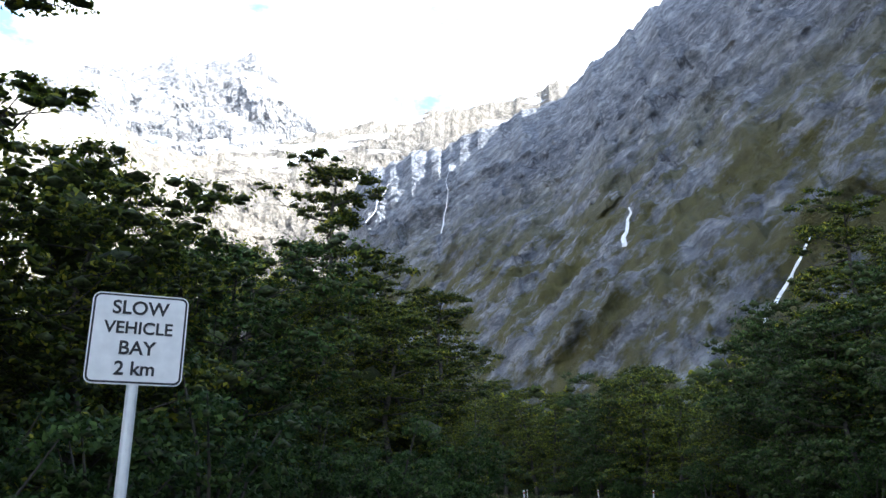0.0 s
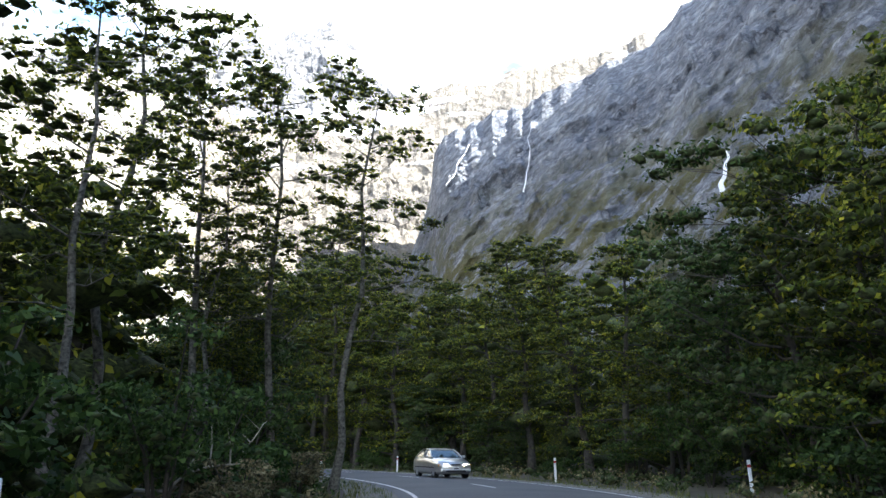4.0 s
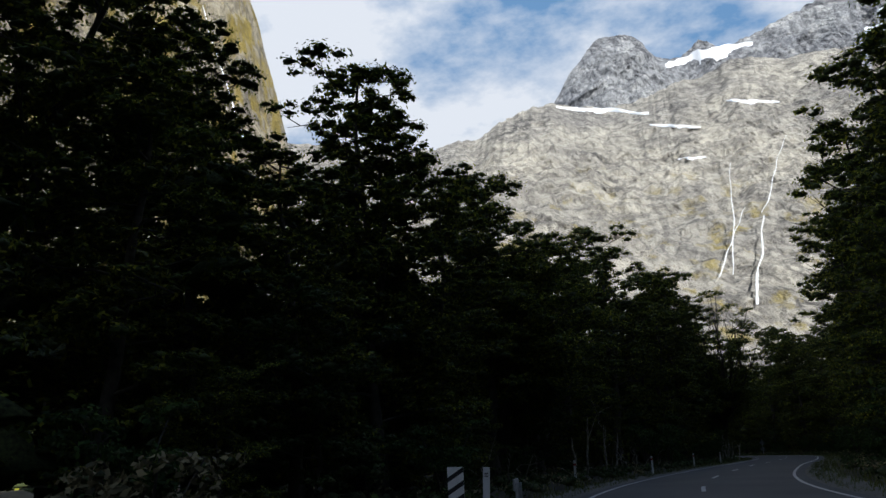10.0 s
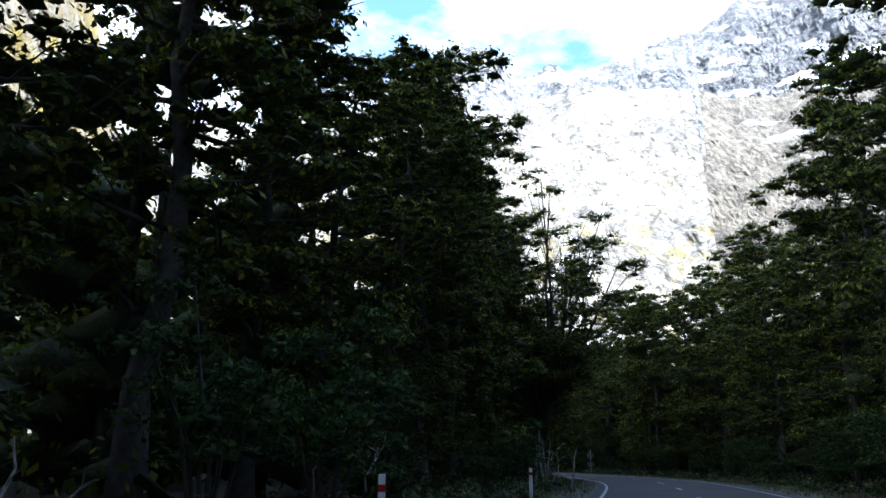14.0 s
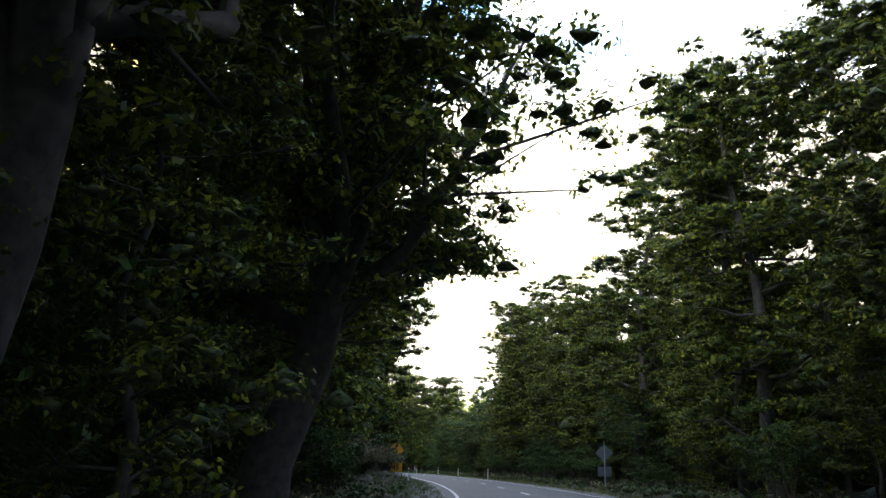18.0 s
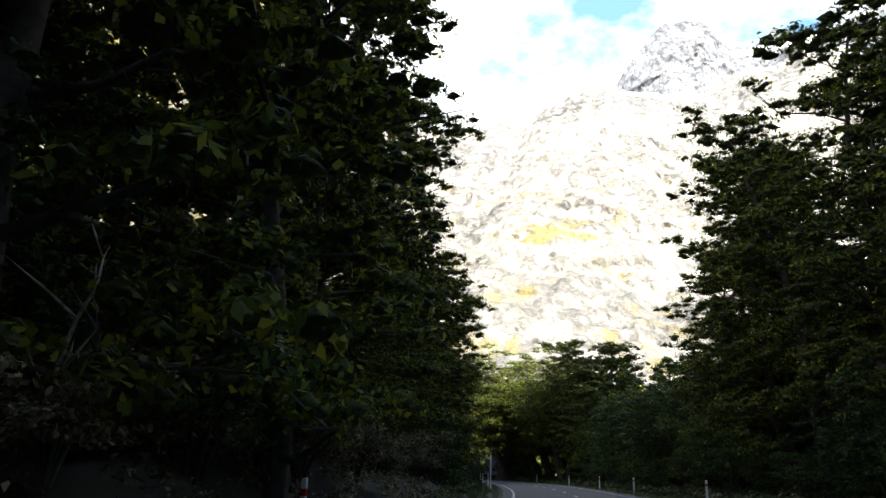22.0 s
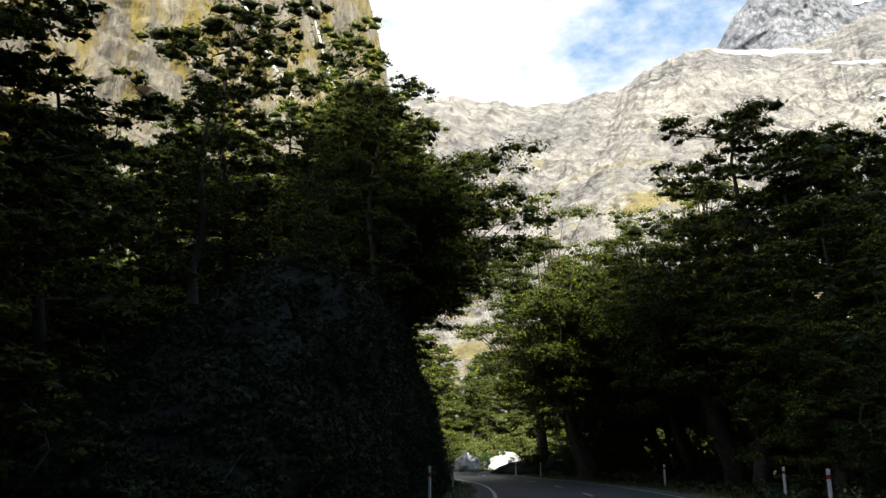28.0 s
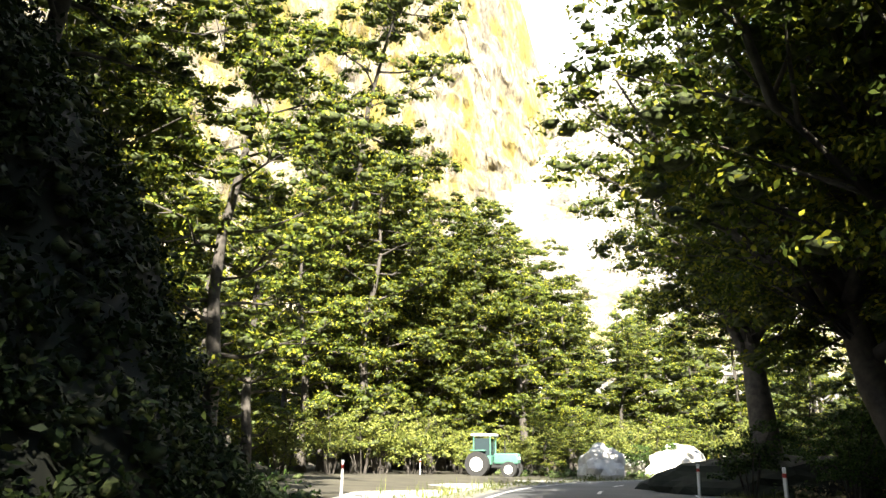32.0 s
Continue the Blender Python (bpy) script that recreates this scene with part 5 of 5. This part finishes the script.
def hazard_board(x, y, turn, colour, label, stripes, high=1.05, wide=0.3):
    ob = tagged(new("hazard_marker"), label, "marker board", "marker boards at the culvert")
    part("stake", box((0.07, 0.05, high * 0.5), (0, 0.04, high * 0.25 - 0.05), None, 0.006), STEEL, ob)
    part("board", box((wide, 0.02, high * 0.82), (0, 0, high * 0.59), None, 0.006), colour, ob)
    for k in range(stripes):
        z = high * (0.30 + 0.22 * k)
        part("stripe", plate([(-wide / 2, z), (wide / 2, z + wide * 0.6), (wide / 2, z + wide * 0.6 + 0.09), (-wide / 2, z + 0.09)], 0.002), BLACK, ob, "black diagonal stripe").matrix_basis = pose(0, -0.0135, 0)
    ob.matrix_basis = pose(x, y, -0.02, 0, 0, turn)
    return ob


hazard_board(-14.4, 133.8, 38, WHITE, "white marker board with black diagonal stripes", 3)
hazard_board(-6.75, 137.5, 30, ORANGE, "orange marker board with black diagonal stripes", 3)
plain_board = hazard_board(-7.6, 136.9, 30, STEEL, "plain grey metal end board", 0, 1.2, 0.42)
label_post = tagged(new("stream_post"), "white post with a small dark illegible label", "marker board", "marker boards at the culvert")
part("board", box((0.16, 0.04, 1.0), (0, 0, 0.5), None, 0.008), WHITE, label_post)
for k in range(3):
    part("bar", box((0.09, 0.003, 0.018), (0, -0.0222, 0.86 - 0.035 * k)), BLACK, label_post, "dark bar of illegible writing")
label_post.matrix_basis = pose(-16.7, 137.0, -0.02, 0, 3, 38)
rail = tagged(new("culvert_rail"), "short galvanised steel guard at the culvert", "guard rail")
part("rail_plate", box((0.05, 0.9, 0.28), (0, 0, 0.55), None, 0.015), STEEL, rail)
for q in (-0.35, 0.35):
    part("rail_post", box((0.08, 0.08, 0.62), (0.06, q, 0.28), None, 0.008), STEEL, rail)
rail.matrix_basis = pose(-16.9, 138.3, -0.02, 0, 0, 35)


# ---- vehicles ----
m, n, l, b = blank("silver_paint", 0.28, 0.75)
SILVER = m
rp, nz = noise_ramp(n, l, [(0.3, (0.46, 0.45, 0.42)), (0.7, (0.56, 0.55, 0.52))], 2.0, 4.0)
l.new(rp.outputs["Color"], b.inputs["Base Color"])
b.inputs["Coat Weight"].default_value = 0.6
m, n, l, b = blank("window_glass", 0.05)
GLASS = m
b.inputs["Base Color"].default_value = (0.03, 0.045, 0.05, 1)
b.inputs["Specular IOR Level"].default_value = 0.9
m, n, l, b = blank("headlight_glass", 0.1)
LAMP = m
b.inputs["Base Color"].default_value = (0.9, 0.85, 0.75, 1)
b.inputs["Emission Color"].default_value = (1.0, 0.86, 0.62, 1)
b.inputs["Emission Strength"].default_value = 1.6
TYRE = plain("tyre_rubber", (0.02, 0.02, 0.02), 0.9, 0, 14, 0.3)
GREEN = plain("green_tractor_paint", (0.08, 0.20, 0.15), 0.4, 0.1, 3, 0.2)


def loft(sections):
    """A closed hull through cross-sections, each a list of points."""
    bm = bmesh.new()
    rings = [[bm.verts.new(p) for p in s] for s in sections]
    k = len(rings[0])
    for r1, r2 in zip(rings, rings[1:]):
        for i in range(k):
            bm.faces.new((r1[i], r1[(i + 1) % k], r2[(i + 1) % k], r2[i]))
    bm.faces.new(rings[0][::-1])
    bm.faces.new(rings[-1])
    bmesh.ops.recalc_face_normals(bm, faces=bm.faces)
    for f in bm.faces:
        f.smooth = True
    return bm


def wheel(parent, x, y, r, width, rim_colour):
    turn = pose(0, 0, 0, 0, 90, 0)
    ty = part("wheel", rod(r, r, width, (x, y, r), turn, 28), TYRE, parent, "black tyre")
    bm = rod(r * 0.62, r * 0.58, width * 0.5, (x + math.copysign(width * 0.28, x), y, r), turn, 20)
    part("rim", bm, rim_colour, ty, "pale metal rim")
    return ty


def build_car():
    """A silver saloon, its front towards -y."""
    car = tagged(new("car"), "silver saloon car with its headlights on", "car")

    def ring(y, half, z0, z1, z2, inset):
        # lower sill, widest line, shoulder
        h = half
        return [(-h * 0.9, y, z0), (-h, y, z0 + 0.12), (-h, y, z1), (-h + inset, y, z2), (h - inset, y, z2), (h, y, z1), (h, y, z0 + 0.12), (h * 0.9, y, z0)]
    rows = [(-2.18, 0.66, 0.28, 0.52, 0.60, 0.10), (-2.08, 0.78, 0.22, 0.60, 0.70, 0.08), (-1.7, 0.84, 0.20, 0.66, 0.80, 0.10), (-1.0, 0.85, 0.20, 0.72, 0.92, 0.10), (-0.3, 0.855, 0.20, 0.76, 0.95, 0.08),
            (0.6, 0.855, 0.20, 0.78, 0.97, 0.08), (1.3, 0.85, 0.20, 0.80, 1.0, 0.09), (1.9, 0.82, 0.22, 0.78, 0.98, 0.10), (2.15, 0.76, 0.28, 0.70, 0.93, 0.10), (2.22, 0.68, 0.32, 0.60, 0.80, 0.10)]
    body = part("body", loft([ring(*r) for r in rows]), SILVER, car)

    def cab(y, half, z, low):
        return [(-half, y, z), (half, y, z), (half * 0.98, y, z + low), (-half * 0.98, y, z + low)]
    roof = [(-0.18, 0.58, 1.30), (0.05, 0.60, 1.345), (0.6, 0.60, 1.36), (1.0, 0.57, 1.33)]
    bm = bmesh.new()
    a = [[bm.verts.new((s * h, y, z)) for s in (-1, -0.5, 0.5, 1)] for y, h, z in roof]
    for k, r in enumerate(a):
        r[1].co.z += 0.025
        r[2].co.z += 0.025
    for r1, r2 in zip(a, a[1:]):
        for i in range(3):
            bm.faces.new((r1[i], r1[i + 1], r2[i + 1], r2[i]))
    ext = bmesh.ops.extrude_face_region(bm, geom=bm.faces[:])
    bmesh.ops.translate(bm, vec=(0, 0, -0.04), verts=[v for v in ext["geom"] if isinstance(v, bmesh.types.BMVert)])
    bmesh.ops.recalc_face_normals(bm, faces=bm.faces)
    part("roof", bm, SILVER, car)

    def pane(name, pts, label):
        bm = bmesh.new()
        f = bm.faces.new([bm.verts.new(p) for p in pts])
        e = bmesh.ops.extrude_face_region(bm, geom=[f])
        c = sum((Vector(p) for p in pts), Vector()) / len(pts)
        bmesh.ops.translate(bm, vec=(Vector((0, 0.3, 0.9)) - c).normalized() * 0.02, verts=[v for v in e["geom"] if isinstance(v, bmesh.types.BMVert)])
        bmesh.ops.recalc_face_normals(bm, faces=bm.faces)
        return part(name, bm, GLASS, car, label)
    pane("windscreen", [(-0.72, -0.92, 0.93), (0.72, -0.92, 0.93), (0.57, -0.17, 1.29), (-0.57, -0.17, 1.29)], "dark raked windscreen")
    pane("rear_window", [(-0.70, 1.62, 0.99), (0.70, 1.62, 0.99), (0.55, 1.0, 1.32), (-0.55, 1.0, 1.32)], "dark rear window")
    for s in (-1, 1):
        pane("side_window", [(s * 0.79, -0.80, 0.95), (s * 0.79, 0.28, 0.96), (s * 0.605, 0.22, 1.30), (s * 0.595, -0.14, 1.28)], "dark side window")
        pane("side_window", [(s * 0.79, 0.34, 0.96), (s * 0.78, 1.40, 0.98), (s * 0.58, 0.96, 1.30), (s * 0.605, 0.29, 1.31)], "dark side window")
        for p0, p1 in (((s * 0.76, -0.94, 0.93), (s * 0.59, -0.16, 1.31)), ((s * 0.80, 0.31, 0.95), (s * 0.61, 0.26, 1.33)), ((s * 0.75, 1.63, 0.98), (s * 0.57, 1.0, 1.33))):
            v, f = tube_data([Vector(p0), Vector(p0).lerp(Vector(p1), 0.5) + Vector((s * 0.015, 0, 0.01)), Vector(p1)], [0.04, 0.036, 0.036], 8)
            hang("pillar", mesh_of("pillar", v, f, SILVER, True), car)
        part("headlight", box((0.36, 0.10, 0.13), (s * 0.53, -2.10, 0.60), pose(0, 0, 0, 0, 0, s * 14), 0.03), LAMP, car, "glowing warm headlight")
        part("indicator", box((0.10, 0.12, 0.12), (s * 0.75, -2.03, 0.60), pose(0, 0, 0, 0, 0, s * 30), 0.03), ORANGE, car, "amber indicator")
        part("mirror", box((0.17, 0.10, 0.12), (s * 0.93, -0.66, 0.98), None, 0.035), SILVER, car)
        part("tail_light", box((0.30, 0.06, 0.14), (s * 0.55, 2.20, 0.72), None, 0.03), RED, car, "red tail light")
        for y, w in ((-0.36, 0.18), (0.62, 0.18)):
            part("door_handle", box((0.025, w, 0.03), (s * 0.865, y + 0.45, 0.80), None, 0.01), SILVER, car)
        part("side_trim", box((0.02, 3.0, 0.05), (s * 0.862, 0.0, 0.50), None, 0.008), BLACK, car, "black rubbing strip")
        for y in (-1.38, 1.24):
            wheel(car, s * 0.74, y, 0.30, 0.19, STEEL)
    part("grille", box((0.50, 0.05, 0.07), (0, -2.17, 0.62), None, 0.012), BLACK, car)
    part("bumper", box((1.50, 0.20, 0.16), (0, -2.14, 0.36), None, 0.05), SILVER, car)
    part("air_intake", box((0.95, 0.04, 0.07), (0, -2.245, 0.34), None, 0.01), BLACK, car)
    pl = part("number_plate", box((0.36, 0.02, 0.12), (0, -2.255, 0.45), None, 0.006), WHITE, car, "white plate with dark bars")
    part("bar", box((0.26, 0.004, 0.05), (0, -2.268, 0.45)), BLACK, pl)
    part("rear_bumper", box((1.46, 0.16, 0.18), (0, 2.20, 0.38), None, 0.05), SILVER, car)
    car.matrix_basis = pose(18.95, 88.1, 0.01, 0, 0, 15)
    return car


build_car()


def build_tractor():
    """A small tractor parked side-on, its bonnet towards +x."""
    tr = tagged(new("tractor"), "green tractor with a white cab roof parked off the road", "tractor")
    part("bonnet", box((1.5, 0.62, 0.62), (0.95, 0, 1.05), None, 0.10), GREEN, tr)
    part("chassis", box((2.6, 0.4, 0.35), (0.4, 0, 0.68), None, 0.05), BLACK, tr)
    part("cab_base", box((1.15, 1.1, 0.55), (-0.45, 0, 0.95), None, 0.06), GREEN, tr)
    for x in (-0.95, 0.08):
        for y in (-0.52, 0.52):
            part("cab_post", box((0.07, 0.07, 1.2), (x, y, 1.75), None, 0.01), GREEN, tr)
    part("cab_window", box((0.95, 1.0, 0.95), (-0.44, 0, 1.72), None, 0.03), GLASS, tr, "dark cab glass")
    part("cab_roof", box((1.35, 1.25, 0.16), (-0.44, 0, 2.40), None, 0.06), WHITE, tr, "white cab roof")
    part("exhaust", rod(0.035, 0.035, 0.8, (0.75, 0.2, 1.7)), BLACK, tr)
    part("headlight", box((0.05, 0.4, 0.16), (1.71, 0, 1.08), None, 0.02), WHITE, tr)

    def big(x, y, r, w):
        ty = part("wheel", rod(r, r, w, (x, y, r), pose(0, 0, 0, 90, 0, 0), 28), TYRE, tr, "black tractor tyre")
        part("rim", rod(r * 0.6, r * 0.55, w * 0.6, (x, y + math.copysign(w * 0.25, y), r), pose(0, 0, 0, 90, 0, 0), 20), WHITE, ty, "white wheel disc")
    for s in (-1, 1):
        big(-0.65, s * 0.72, 0.72, 0.38)
        big(1.25, s * 0.62, 0.45, 0.26)
        part("mudguard", box((0.9, 0.34, 0.08), (-0.6, s * 0.72, 1.5), None, 0.03), GREEN, tr)
    tr.matrix_basis = pose(-194.0, 347.0, -0.02, 0, 0, 48)
    return tr


build_tractor()

# gravel lay-by where the tractor stands
lay_by = bmesh.new()
ring = []
for k in range(40):
    a = 2 * math.pi * k / 40
    q = 1 + 0.12 * noise.noise((math.cos(a) * 2, math.sin(a) * 2, 0))
    x, y = math.cos(a) * 15 * q, math.sin(a) * 7.5 * q
    c, s = math.cos(radians(152)), math.sin(radians(152))
    ring.append(lay_by.verts.new((-181.5 + x * c - y * s, 340.5 + x * s + y * c, 0.0)))
lay_by.faces.new(ring)
me = bpy.data.meshes.new("lay_by")
lay_by.to_mesh(me)
me.materials.append(PALE_GRAVEL)
ob = tagged(new("lay_by", me), "pale gravel lay-by beside the road", "lay-by", kind="structure")
ob.matrix_basis = pose(0, 0, -0.035)
